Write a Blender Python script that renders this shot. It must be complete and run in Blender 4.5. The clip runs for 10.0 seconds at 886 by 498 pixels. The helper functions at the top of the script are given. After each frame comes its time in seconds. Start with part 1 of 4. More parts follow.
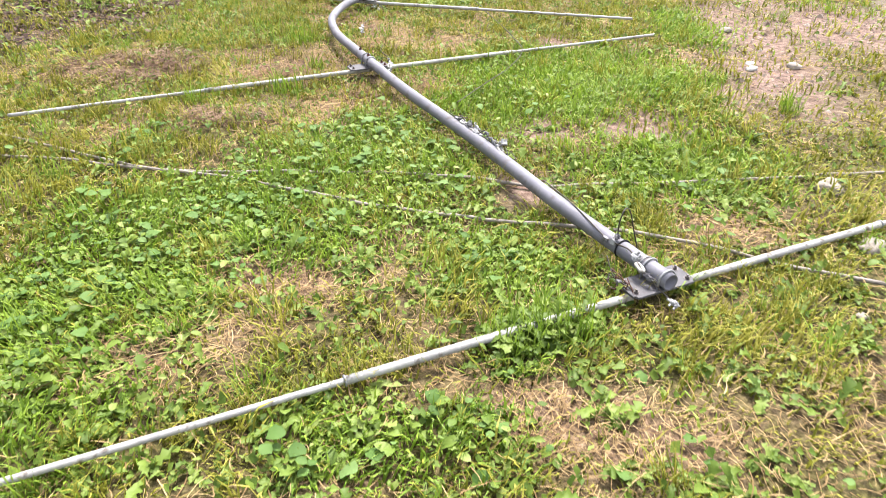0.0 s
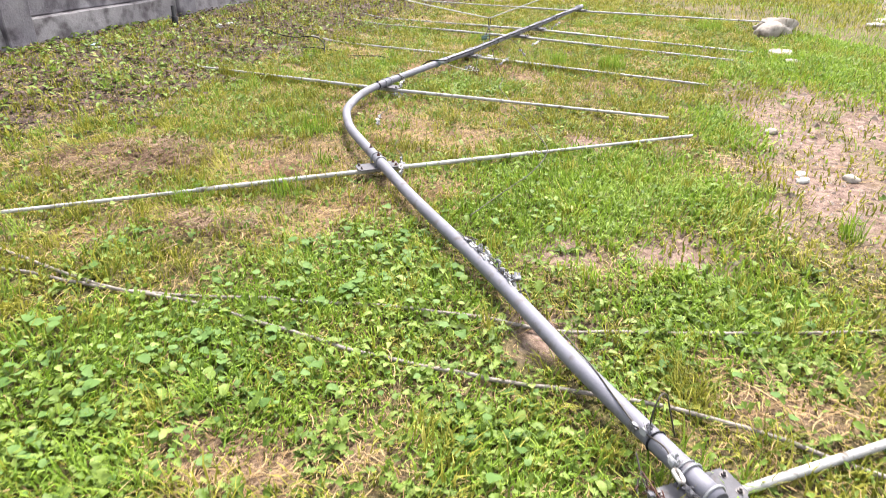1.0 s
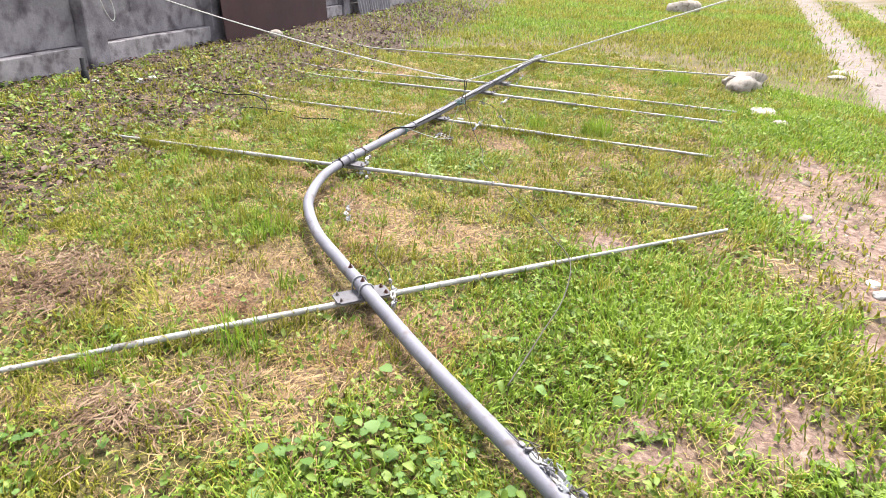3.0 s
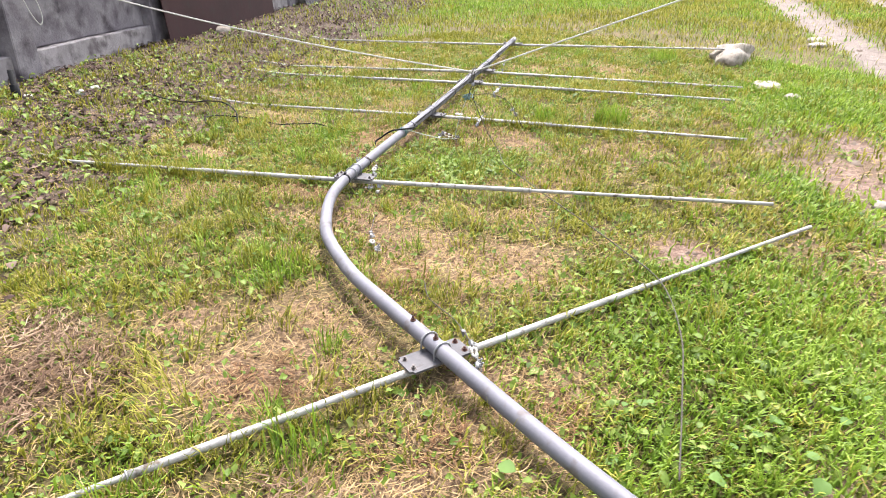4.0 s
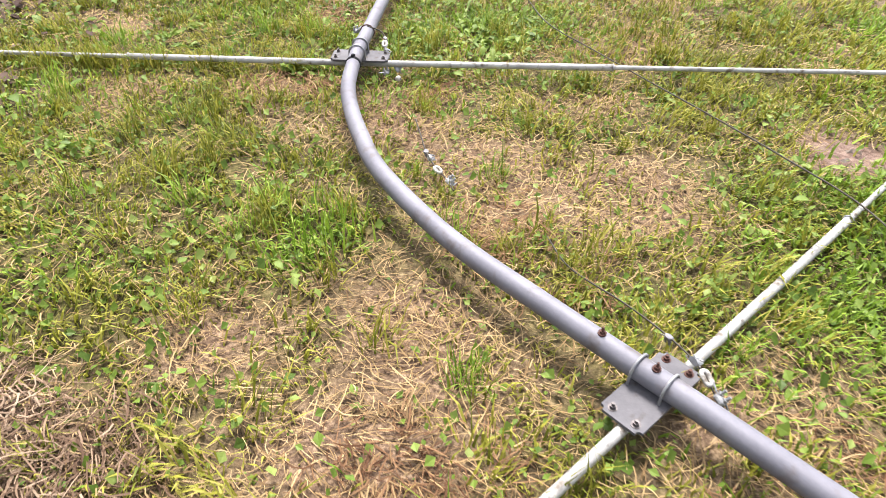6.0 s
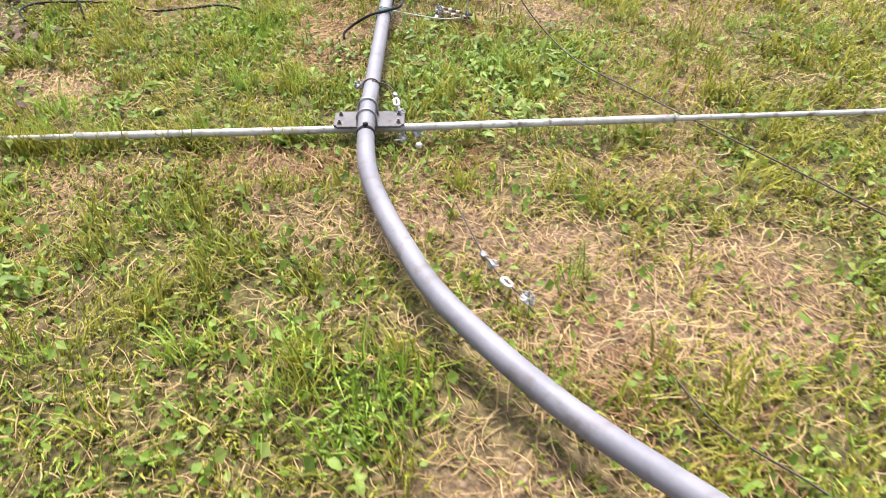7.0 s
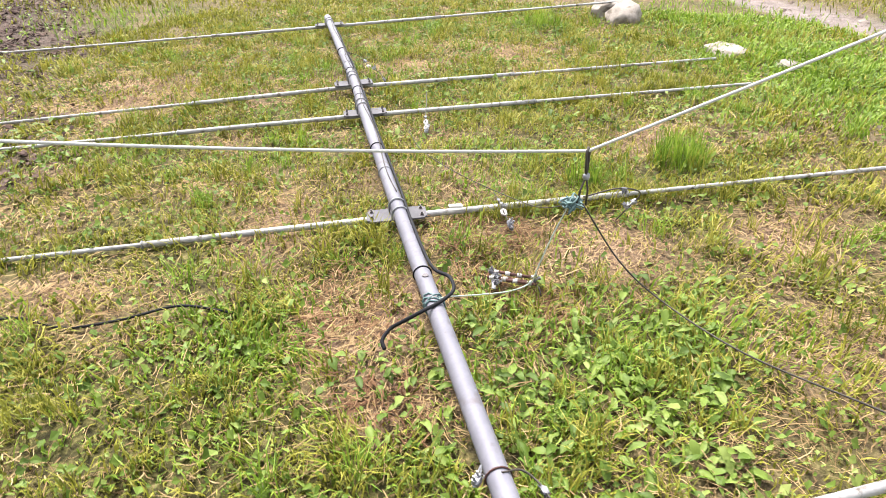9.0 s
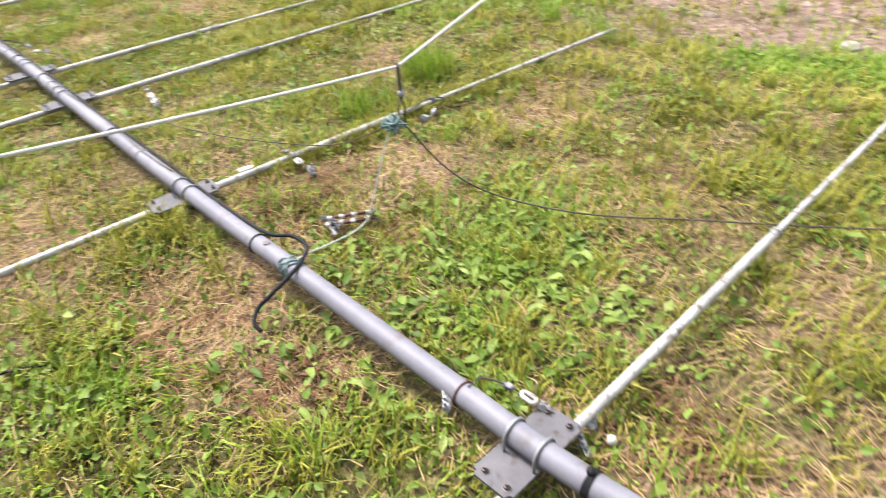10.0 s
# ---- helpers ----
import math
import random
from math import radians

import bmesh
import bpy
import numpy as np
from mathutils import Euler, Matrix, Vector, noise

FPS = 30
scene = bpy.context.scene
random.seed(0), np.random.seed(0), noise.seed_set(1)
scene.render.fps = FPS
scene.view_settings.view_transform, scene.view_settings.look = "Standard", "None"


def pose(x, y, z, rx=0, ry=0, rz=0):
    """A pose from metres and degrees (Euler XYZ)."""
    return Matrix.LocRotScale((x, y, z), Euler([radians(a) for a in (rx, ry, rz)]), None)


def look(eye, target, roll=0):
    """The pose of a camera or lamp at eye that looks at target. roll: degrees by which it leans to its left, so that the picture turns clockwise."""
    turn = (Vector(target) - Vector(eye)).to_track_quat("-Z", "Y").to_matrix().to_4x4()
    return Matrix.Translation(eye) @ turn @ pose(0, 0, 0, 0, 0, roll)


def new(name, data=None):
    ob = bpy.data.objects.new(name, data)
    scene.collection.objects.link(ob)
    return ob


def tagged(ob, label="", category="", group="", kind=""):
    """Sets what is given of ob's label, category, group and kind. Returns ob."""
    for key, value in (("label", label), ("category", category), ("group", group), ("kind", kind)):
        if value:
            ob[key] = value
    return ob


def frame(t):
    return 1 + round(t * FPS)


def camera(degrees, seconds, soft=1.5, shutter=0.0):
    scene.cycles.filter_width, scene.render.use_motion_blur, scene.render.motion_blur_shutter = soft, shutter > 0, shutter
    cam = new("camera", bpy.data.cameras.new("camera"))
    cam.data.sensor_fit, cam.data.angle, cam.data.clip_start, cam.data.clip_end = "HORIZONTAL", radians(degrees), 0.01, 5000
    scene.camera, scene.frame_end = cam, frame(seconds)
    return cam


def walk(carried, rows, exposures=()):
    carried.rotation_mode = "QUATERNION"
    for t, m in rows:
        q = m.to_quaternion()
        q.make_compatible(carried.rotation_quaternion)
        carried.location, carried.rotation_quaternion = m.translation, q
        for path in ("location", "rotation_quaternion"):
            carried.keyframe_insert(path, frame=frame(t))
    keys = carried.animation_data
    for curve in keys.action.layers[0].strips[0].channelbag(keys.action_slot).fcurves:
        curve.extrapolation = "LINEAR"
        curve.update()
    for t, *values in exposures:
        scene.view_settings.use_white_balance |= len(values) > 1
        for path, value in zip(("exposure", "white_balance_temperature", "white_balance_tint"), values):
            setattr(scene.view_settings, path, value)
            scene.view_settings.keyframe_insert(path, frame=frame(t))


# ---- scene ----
cam = camera(67.0, 10.0, soft=0.7, shutter=0.2)
PATH = [
    (0, (0.239, -0.084, 1.567), (0.883, 1.487, 0.511), -0.3),
    (0.5, (0.455, 0.193, 1.589), (1.026, 1.831, 0.594), -0.8),
    (1, (0.592, 0.453, 1.646), (1.186, 2.14, 0.75), 0.5),
    (1.5, (0.613, 0.811, 1.691), (1.265, 2.523, 0.889), 0.6),
    (2, (0.619, 1.115, 1.701), (1.309, 2.804, 0.882), 1.0),
    (2.5, (0.689, 1.497, 1.713), (1.414, 3.177, 0.905), 0.1),
    (2.7, (0.684, 1.603, 1.73), (1.423, 3.27, 0.908), 1.0),
    (3.8, (0.481, 2.538, 1.678), (1.45, 4.102, 0.895), 0.6),
    (4, (0.464, 2.765, 1.638), (1.397, 4.321, 0.796), -0.6),
    (4.5, (0.378, 3.157, 1.617), (1.372, 4.583, 0.626), 2.6),
    (5, (0.246, 3.581, 1.575), (1.365, 4.846, 0.504), 2.3),
    (5.2, (0.219, 3.729, 1.574), (1.365, 4.927, 0.456), 2.1),
    (6.3, (0.545, 4.478, 1.462), (1.53, 5.631, 0.158), 0.0),
    (6.5, (0.575, 4.614, 1.454), (1.584, 5.738, 0.144), 1.5),
    (7, (0.676, 5.099, 1.469), (1.793, 6.154, 0.19), -0.5),
    (7.5, (0.826, 5.472, 1.484), (1.941, 6.547, 0.219), -0.4),
    (8, (1.069, 5.845, 1.534), (2.226, 6.979, 0.361), -1.9),
    (8.5, (1.208, 6.251, 1.542), (2.573, 7.304, 0.526), -0.1),
    (9, (1.322, 6.651, 1.577), (2.793, 7.566, 0.579), -2.5),
    (9.5, (1.398, 6.939, 1.545), (2.928, 7.682, 0.493), -6.1),
    (10, (1.217, 7.166, 1.496), (2.844, 7.254, 0.336), -5.4),
]
walk(cam, [(t, look(eye, target, roll)) for t, eye, target, roll in PATH], [(0.0, 2.08), (0.5, 2.13), (2.5, 2.14), (4.0, 2.11), (4.5, 1.97), (5.0, 1.94), (6.5, 1.93), (8.0, 2.04), (9.5, 2.02), (10.0, 1.92)])

# ---- world, sun and exposure ----
world = bpy.data.worlds.new("overcast_sky")
scene.world = world
world.use_nodes = True
wn, wl = world.node_tree.nodes, world.node_tree.links
sky = wn.new("ShaderNodeTexSky")
sky.sky_type, sky.sun_disc = "NISHITA", False
sky.sun_elevation, sky.sun_rotation = radians(61), radians(37)
sky.dust_density, sky.air_density = 3.0, 1.2
pale = wn.new("ShaderNodeHueSaturation")
pale.inputs["Saturation"].default_value = 0.3
wl.new(sky.outputs["Color"], pale.inputs["Color"])
wl.new(pale.outputs["Color"], wn["Background"].inputs["Color"])
wn["Background"].inputs["Strength"].default_value = 0.14
sun = new("sun", bpy.data.lights.new("sun", "SUN"))
sun.data.energy, sun.data.angle, sun.data.color = 2.5, radians(16), (1.0, 0.95, 0.88)
sun.matrix_world = look((1.8, 2.4, 5.5), (0, 0, 0))


# ---- materials ----
def material(name, colours, rough=0.6, metal=0.0, scale=8.0, fine=60.0, bump=0.15, spec=0.5, island=False, through_light=0.0, streak=None, spot=None):
    """Node material: a ramp of colours over two scales of noise (or over each island or object), with fine relief."""
    m = bpy.data.materials.new(name)
    m.use_nodes = True
    nd, ln = m.node_tree.nodes, m.node_tree.links
    b = nd["Principled BSDF"]
    co = nd.new("ShaderNodeTexCoord")
    mp = nd.new("ShaderNodeMapping")
    ln.new(co.outputs["Object"], mp.inputs["Vector"])
    if streak:
        mp.inputs["Scale"].default_value = streak
    n1, n2 = nd.new("ShaderNodeTexNoise"), nd.new("ShaderNodeTexNoise")
    for n, s, d in ((n1, scale, 5), (n2, fine, 4)):
        n.inputs["Scale"].default_value, n.inputs["Detail"].default_value = s, d
        n.inputs["Roughness"].default_value = 0.62
        ln.new(mp.outputs["Vector"], n.inputs["Vector"])
    mix = nd.new("ShaderNodeMath")
    mix.operation = "MULTIPLY_ADD"
    mix.inputs[1].default_value = 0.35
    ln.new(n2.outputs["Fac"], mix.inputs[0])
    if island:
        geo = nd.new("ShaderNodeNewGeometry")
        a = nd.new("ShaderNodeMath")
        a.operation = "MULTIPLY_ADD"
        a.inputs[1].default_value = 0.62
        ln.new(geo.outputs["Random Per Island"], a.inputs[0])
        s = nd.new("ShaderNodeMath")
        s.operation = "MULTIPLY_ADD"
        s.inputs[1].default_value, s.inputs[2].default_value = 0.9, -0.26
        ln.new(n1.outputs["Fac"], s.inputs[0])
        ln.new(s.outputs[0], a.inputs[2])
        fac = a.outputs[0]
    else:
        s = nd.new("ShaderNodeMath")
        s.operation = "MULTIPLY_ADD"
        s.inputs[1].default_value, s.inputs[2].default_value = 1.5, -0.42
        ln.new(n1.outputs["Fac"], s.inputs[0])
        ln.new(s.outputs[0], mix.inputs[2])
        fac = mix.outputs[0]
    ramp = nd.new("ShaderNodeValToRGB")
    e = ramp.color_ramp.elements
    while len(e) < len(colours):
        e.new(0.5)
    for i, c in enumerate(colours):
        e[i].position, e[i].color = i / max(1, len(colours) - 1), (*c, 1)
    ln.new(fac, ramp.inputs["Fac"])
    colour = ramp.outputs["Color"]
    if spot:
        tint, size, lo, hi = spot
        n3 = nd.new("ShaderNodeTexNoise")
        n3.inputs["Scale"].default_value, n3.inputs["Detail"].default_value = size, 6
        ln.new(co.outputs["Object"], n3.inputs["Vector"])
        r3 = nd.new("ShaderNodeMapRange")
        r3.inputs["From Min"].default_value, r3.inputs["From Max"].default_value = lo, hi
        ln.new(n3.outputs["Fac"], r3.inputs["Value"])
        mc = nd.new("ShaderNodeMix")
        mc.data_type = "RGBA"
        mc.inputs["B"].default_value = (*tint, 1)
        ln.new(r3.outputs["Result"], mc.inputs["Factor"])
        ln.new(colour, mc.inputs["A"])
        colour = mc.outputs["Result"]
    ln.new(colour, b.inputs["Base Color"])
    b.inputs["Roughness"].default_value, b.inputs["Metallic"].default_value = rough, metal
    b.inputs["Specular IOR Level"].default_value = spec
    if bump:
        bp = nd.new("ShaderNodeBump")
        bp.inputs["Strength"].default_value, bp.inputs["Distance"].default_value = bump, 0.01
        ln.new(n2.outputs["Fac"], bp.inputs["Height"])
        ln.new(bp.outputs["Normal"], b.inputs["Normal"])
    if through_light:
        tr, mx = nd.new("ShaderNodeBsdfTranslucent"), nd.new("ShaderNodeMixShader")
        ln.new(colour, tr.inputs["Color"])
        mx.inputs["Fac"].default_value = through_light
        ln.new(b.outputs["BSDF"], mx.inputs[1])
        ln.new(tr.outputs["BSDF"], mx.inputs[2])
        ln.new(mx.outputs["Shader"], nd["Material Output"].inputs["Surface"])
    return m


M_ALU = material("weathered_aluminium", [(0.095, 0.092, 0.113), (0.136, 0.132, 0.158), (0.178, 0.173, 0.201)], 0.6, 0.15, 5, 90, 0.06, spec=0.25, spot=((0.10, 0.086, 0.090), 16, 0.55, 0.72))
M_TUBE = material("bright_aluminium", [(0.16, 0.150, 0.147), (0.29, 0.28, 0.276), (0.43, 0.42, 0.41)], 0.55, 0.15, 9, 70, 0.06, spec=0.25, spot=((0.10, 0.080, 0.065), 24, 0.56, 0.68))
M_PLATE = material("dull_plate", [(0.052, 0.049, 0.056), (0.082, 0.078, 0.088), (0.118, 0.112, 0.123)], 0.72, 0.1, 9, 70, 0.12, spec=0.25, spot=((0.055, 0.043, 0.038), 26, 0.58, 0.72))
M_BOLT = material("dark_bolt", [(0.05, 0.045, 0.05), (0.14, 0.12, 0.12)], 0.5, 0.6, 40, 200, 0.1)
M_RUST = material("rusty_bolt", [(0.030, 0.010, 0.008), (0.085, 0.030, 0.020)], 0.85, 0.0, 60, 300, 0.3)
M_ZINC = material("zinc_wire", [(0.13, 0.13, 0.145), (0.30, 0.30, 0.315)], 0.5, 0.4, 30, 200, 0.1)
M_CLAMP = material("dull_clamp", [(0.035, 0.032, 0.040), (0.10, 0.095, 0.11), (0.24, 0.235, 0.25)], 0.55, 0.3, 60, 200, 0.2)
M_PORC = material("white_porcelain", [(0.26, 0.245, 0.23), (0.42, 0.40, 0.38)], 0.35, 0, 20, 90, 0.03, spot=((0.10, 0.08, 0.065), 45, 0.52, 0.66))
M_BLACK = material("black_rubber", [(0.006, 0.006, 0.008), (0.016, 0.016, 0.019)], 0.7, 0, 20, 120, 0.05, spec=0.12)
M_ROPE = material("white_rope", [(0.36, 0.35, 0.335), (0.48, 0.47, 0.45)], 0.85, 0, 30, 300, 0.3, spec=0.2)
M_CABLE = material("grey_steel_rope", [(0.11, 0.092, 0.080), (0.20, 0.170, 0.150), (0.29, 0.256, 0.228)], 0.7, 0.1, 25, 300, 0.3)
M_WIRE = material("dark_wire", [(0.018, 0.014, 0.011), (0.048, 0.036, 0.027)], 0.75, 0.0, 30, 200, 0.1)
M_TEAL = material("teal_cord", [(0.045, 0.085, 0.090), (0.11, 0.175, 0.175)], 0.8, 0, 40, 300, 0.2)
M_PALECORD = material("pale_green_cord", [(0.24, 0.27, 0.24), (0.38, 0.42, 0.37)], 0.8, 0, 40, 300, 0.2)
M_CONC = material("weathered_concrete", [(0.075, 0.066, 0.077), (0.135, 0.121, 0.137), (0.195, 0.178, 0.195), (0.29, 0.27, 0.285)], 0.92, 0, 2.6, 34, 1.0, spec=0.15, spot=((0.062, 0.053, 0.062), 4.2, 0.47, 0.68))
M_PLINTH = material("pale_concrete", [(0.135, 0.121, 0.130), (0.225, 0.206, 0.217), (0.32, 0.30, 0.31)], 0.92, 0, 3.0, 34, 1.0, spec=0.15, spot=((0.085, 0.072, 0.078), 5.5, 0.48, 0.68))
M_RED = material("rusty_red_steel", [(0.014, 0.006, 0.007), (0.026, 0.009, 0.011), (0.040, 0.016, 0.017)], 0.8, 0, 1.2, 14, 0.25, spec=0.2, spot=((0.022, 0.013, 0.013), 5, 0.56, 0.7))
M_SLATE = material("grey_sheet", [(0.09, 0.082, 0.094), (0.16, 0.15, 0.165)], 0.9, 0, 2.5, 30, 0.4, spec=0.2)
M_STONE = material("pale_stone", [(0.15, 0.127, 0.110), (0.25, 0.218, 0.193), (0.35, 0.313, 0.280)], 0.95, 0, 7, 40, 0.8, spec=0.1, spot=((0.11, 0.09, 0.072), 9, 0.52, 0.7))
M_PEBBLE = material("gravel_stone", [(0.10, 0.072, 0.058), (0.19, 0.148, 0.125), (0.34, 0.295, 0.265)], 0.95, 0, 12, 60, 0.4, spec=0.1, island=True)
M_LITTER = material("white_litter", [(0.32, 0.31, 0.30), (0.45, 0.44, 0.43)], 0.8, 0, 10, 60, 0.2, spec=0.2)
M_BLUE = material("blue_litter", [(0.12, 0.25, 0.42), (0.25, 0.38, 0.55)], 0.5, 0, 10, 60, 0.2)
M_WOOD = material("dark_weathered_wood", [(0.03, 0.026, 0.024), (0.09, 0.075, 0.065)], 0.9, 0, 6, 50, 0.5, streak=(1, 1, 0.15))
M_GRASS = material("lawn_grass", [(0.042, 0.052, 0.008), (0.134, 0.144, 0.017), (0.258, 0.247, 0.034), (0.375, 0.325, 0.092)], 0.55, 0, 1.1, 8, 0, spec=0.15, island=True, through_light=0.3)
M_LUSH = material("lush_grass", [(0.040, 0.078, 0.010), (0.120, 0.198, 0.018), (0.205, 0.298, 0.032), (0.29, 0.362, 0.066)], 0.5, 0, 1.4, 8, 0, spec=0.2, island=True, through_light=0.35)
M_LEAF = material("weed_leaf", [(0.034, 0.062, 0.008), (0.088, 0.142, 0.017), (0.150, 0.212, 0.034), (0.27, 0.31, 0.10)], 0.55, 0, 2.5, 30, 0.05, spec=0.25, island=True, through_light=0.3)
M_STRAW = material("dry_straw", [(0.085, 0.050, 0.025), (0.205, 0.132, 0.066), (0.335, 0.236, 0.120), (0.43, 0.325, 0.185)], 0.8, 0, 1.3, 8, 0, spec=0.1, island=True, through_light=0.15)
M_RUSSET = material("russet_dead_grass", [(0.045, 0.020, 0.012), (0.110, 0.056, 0.030), (0.190, 0.108, 0.058), (0.29, 0.195, 0.115)], 0.85, 0, 1.3, 8, 0, spec=0.1, island=True, through_light=0.15)
M_HAY = material("brown_hay", [(0.035, 0.020, 0.013), (0.080, 0.048, 0.032), (0.165, 0.108, 0.074), (0.36, 0.27, 0.195)], 0.9, 0, 1.3, 8, 0, spec=0.1, island=True, through_light=0.1)
M_FALLEN = material("fallen_leaf", [(0.022, 0.013, 0.012), (0.050, 0.032, 0.028), (0.094, 0.063, 0.054), (0.19, 0.140, 0.12)], 0.9, 0, 2, 20, 0.05, spec=0.1, island=True, through_light=0.1)

M_BROAD = material("broad_weed_leaf", [(0.030, 0.064, 0.012), (0.064, 0.122, 0.024), (0.100, 0.168, 0.042), (0.150, 0.220, 0.080)], 0.6, 0, 2.5, 40, 0.08, spec=0.15, island=True, through_light=0.25)

# ground: soil, thatch and turf mixed by the cover that lies there
M_GROUND = bpy.data.materials.new("turf_and_soil")
M_GROUND.use_nodes = True
nd, ln = M_GROUND.node_tree.nodes, M_GROUND.node_tree.links
gb = nd["Principled BSDF"]
gb.inputs["Roughness"].default_value, gb.inputs["Specular IOR Level"].default_value = 0.95, 0.15
gco = nd.new("ShaderNodeTexCoord")


def gnoise(s, detail=6):
    n = nd.new("ShaderNodeTexNoise")
    n.inputs["Scale"].default_value, n.inputs["Detail"].default_value, n.inputs["Roughness"].default_value = s, detail, 0.65
    ln.new(gco.outputs["Object"], n.inputs["Vector"])
    return n.outputs["Fac"]


def gramp(fac, stops):
    r = nd.new("ShaderNodeValToRGB")
    e = r.color_ramp.elements
    while len(e) < len(stops):
        e.new(0.5)
    for i, (p, c) in enumerate(stops):
        e[i].position, e[i].color = p, (*c, 1)
    ln.new(fac, r.inputs["Fac"])
    return r.outputs["Color"]


def gmix(fac, a, b):
    n = nd.new("ShaderNodeMix")
    n.data_type = "RGBA"
    ln.new(fac, n.inputs["Factor"])
    ln.new(a, n.inputs["A"])
    ln.new(b, n.inputs["B"])
    return n.outputs["Result"]


def gattr(name):
    a = nd.new("ShaderNodeAttribute")
    a.attribute_name = name
    return a.outputs["Fac"]


turf = gramp(gnoise(30), [(0.3, (0.016, 0.014, 0.007)), (0.46, (0.046, 0.041, 0.015)), (0.58, (0.102, 0.090, 0.031)), (0.75, (0.22, 0.175, 0.085))])
soil = gramp(gnoise(20, 9), [(0.32, (0.066, 0.040, 0.032)), (0.5, (0.148, 0.097, 0.079)), (0.68, (0.245, 0.180, 0.150))])
thatch = gramp(gnoise(52), [(0.3, (0.042, 0.026, 0.018)), (0.5, (0.135, 0.086, 0.057)), (0.7, (0.32, 0.225, 0.150))])
gravel = gramp(gnoise(9, 10), [(0.3, (0.10, 0.078, 0.070)), (0.52, (0.155, 0.126, 0.116)), (0.75, (0.22, 0.187, 0.176))])
gcol = gmix(gattr("dry"), turf, thatch)
gcol = gmix(gattr("bare"), gcol, soil)
humus = gramp(gnoise(34), [(0.3, (0.026, 0.018, 0.015)), (0.5, (0.062, 0.044, 0.037)), (0.7, (0.125, 0.092, 0.076))])
gcol = gmix(gattr("litter"), gcol, humus)
gcol = gmix(gattr("track"), gcol, gravel)
ln.new(gcol, gb.inputs["Base Color"])
gbump = nd.new("ShaderNodeBump")
gbump.inputs["Strength"].default_value, gbump.inputs["Distance"].default_value = 0.8, 0.02
ln.new(gnoise(45), gbump.inputs["Height"])
ln.new(gbump.outputs["Normal"], gb.inputs["Normal"])


# ---- mesh helpers ----
def part(name, bm, mat, parent=None, label="", smooth=True):
    me = bpy.data.meshes.new(name)
    bm.to_mesh(me)
    bm.free()
    me.materials.append(mat)
    for p in me.polygons:
        p.use_smooth = smooth
    ob = new(name, me)
    if parent:
        ob.parent = parent
    if label:
        ob["label"] = label
    return ob


def thing(name, label, category, at=(0, 0, 0), group=""):
    ob = new(name)
    ob.empty_display_size = 0.1
    ob.location = at
    return tagged(ob, label, category, group)


def catmull(pts, n=8):
    """A smooth line through the points, n steps to a stretch."""
    p = [Vector(q) for q in pts]
    p = [2 * p[0] - p[1], *p, 2 * p[-1] - p[-2]]
    out = []
    for i in range(1, len(p) - 2):
        a, b, c, d = p[i - 1:i + 3]
        for k in range(n):
            t = k / n
            out.append(0.5 * (2 * b + (c - a) * t + (2 * a - 5 * b + 4 * c - d) * t * t + (3 * b - a - 3 * c + d) * t ** 3))
    out.append(p[-2])
    return out


def tube(path, r, seg=10, bm=None, inner=0.0, closed=False):
    """A tube of radius r (a number or a function of 0..1) along a path; inner > 0 leaves its ends open, with a wall."""
    bm = bm or bmesh.new()
    path = [Vector(p) for p in path]
    n = len(path)
    side = None
    rings = []
    for i, p in enumerate(path):
        a, b = (path[i - 1], path[(i + 1) % n]) if closed else (path[max(0, i - 1)], path[min(n - 1, i + 1)])
        d = (b - a).normalized()
        if side is None:
            side = d.cross(Vector((0, 0, 1)))
            side = (side if side.length > 1e-3 else d.cross(Vector((1, 0, 0)))).normalized()
        side = (side - d * side.dot(d)).normalized()
        up = side.cross(d)
        q = r(i / (n - 1)) if callable(r) else r
        rings.append([bm.verts.new(p + q * (math.cos(t) * side + math.sin(t) * up)) for t in (2 * math.pi * k / seg for k in range(seg))])
    for i in range(n if closed else n - 1):
        A, B = rings[i], rings[(i + 1) % n]
        for k in range(seg):
            bm.faces.new((A[k], A[(k + 1) % seg], B[(k + 1) % seg], B[k]))
    if not closed:
        for ring, nxt, sign in ((rings[0], path[1] - path[0], -1), (rings[-1], path[-1] - path[-2], 1)):
            c = sum((v.co for v in ring), Vector()) / seg
            if inner:
                lip = [bm.verts.new(c + (v.co - c) * inner) for v in ring]
                deep = [bm.verts.new(v.co - sign * nxt.normalized() * 0.35) for v in lip]
                for k in range(seg):
                    j = (k + 1) % seg
                    for A, B in ((ring, lip), (lip, deep)):
                        bm.faces.new((A[k], A[j], B[j], B[k]))
                bm.faces.new(deep)
            else:
                bm.faces.new(ring)
    bmesh.ops.recalc_face_normals(bm, faces=bm.faces)
    return bm


def box(sx, sy, sz, bevel=0.0, m=Matrix(), bm=None):
    bm = bm or bmesh.new()
    made = bmesh.ops.create_cube(bm, size=1, matrix=m @ Matrix.Diagonal((sx, sy, sz, 1)))["verts"]
    if bevel:
        edges = list({e for v in made for e in v.link_edges})
        bmesh.ops.bevel(bm, geom=edges, offset=bevel, segments=2, affect="EDGES")
    return bm


def prism(r, h, sides, m=Matrix(), bm=None):
    bm = bm or bmesh.new()
    bmesh.ops.create_cone(bm, cap_ends=True, segments=sides, radius1=r, radius2=r, depth=h, matrix=m)
    return bm


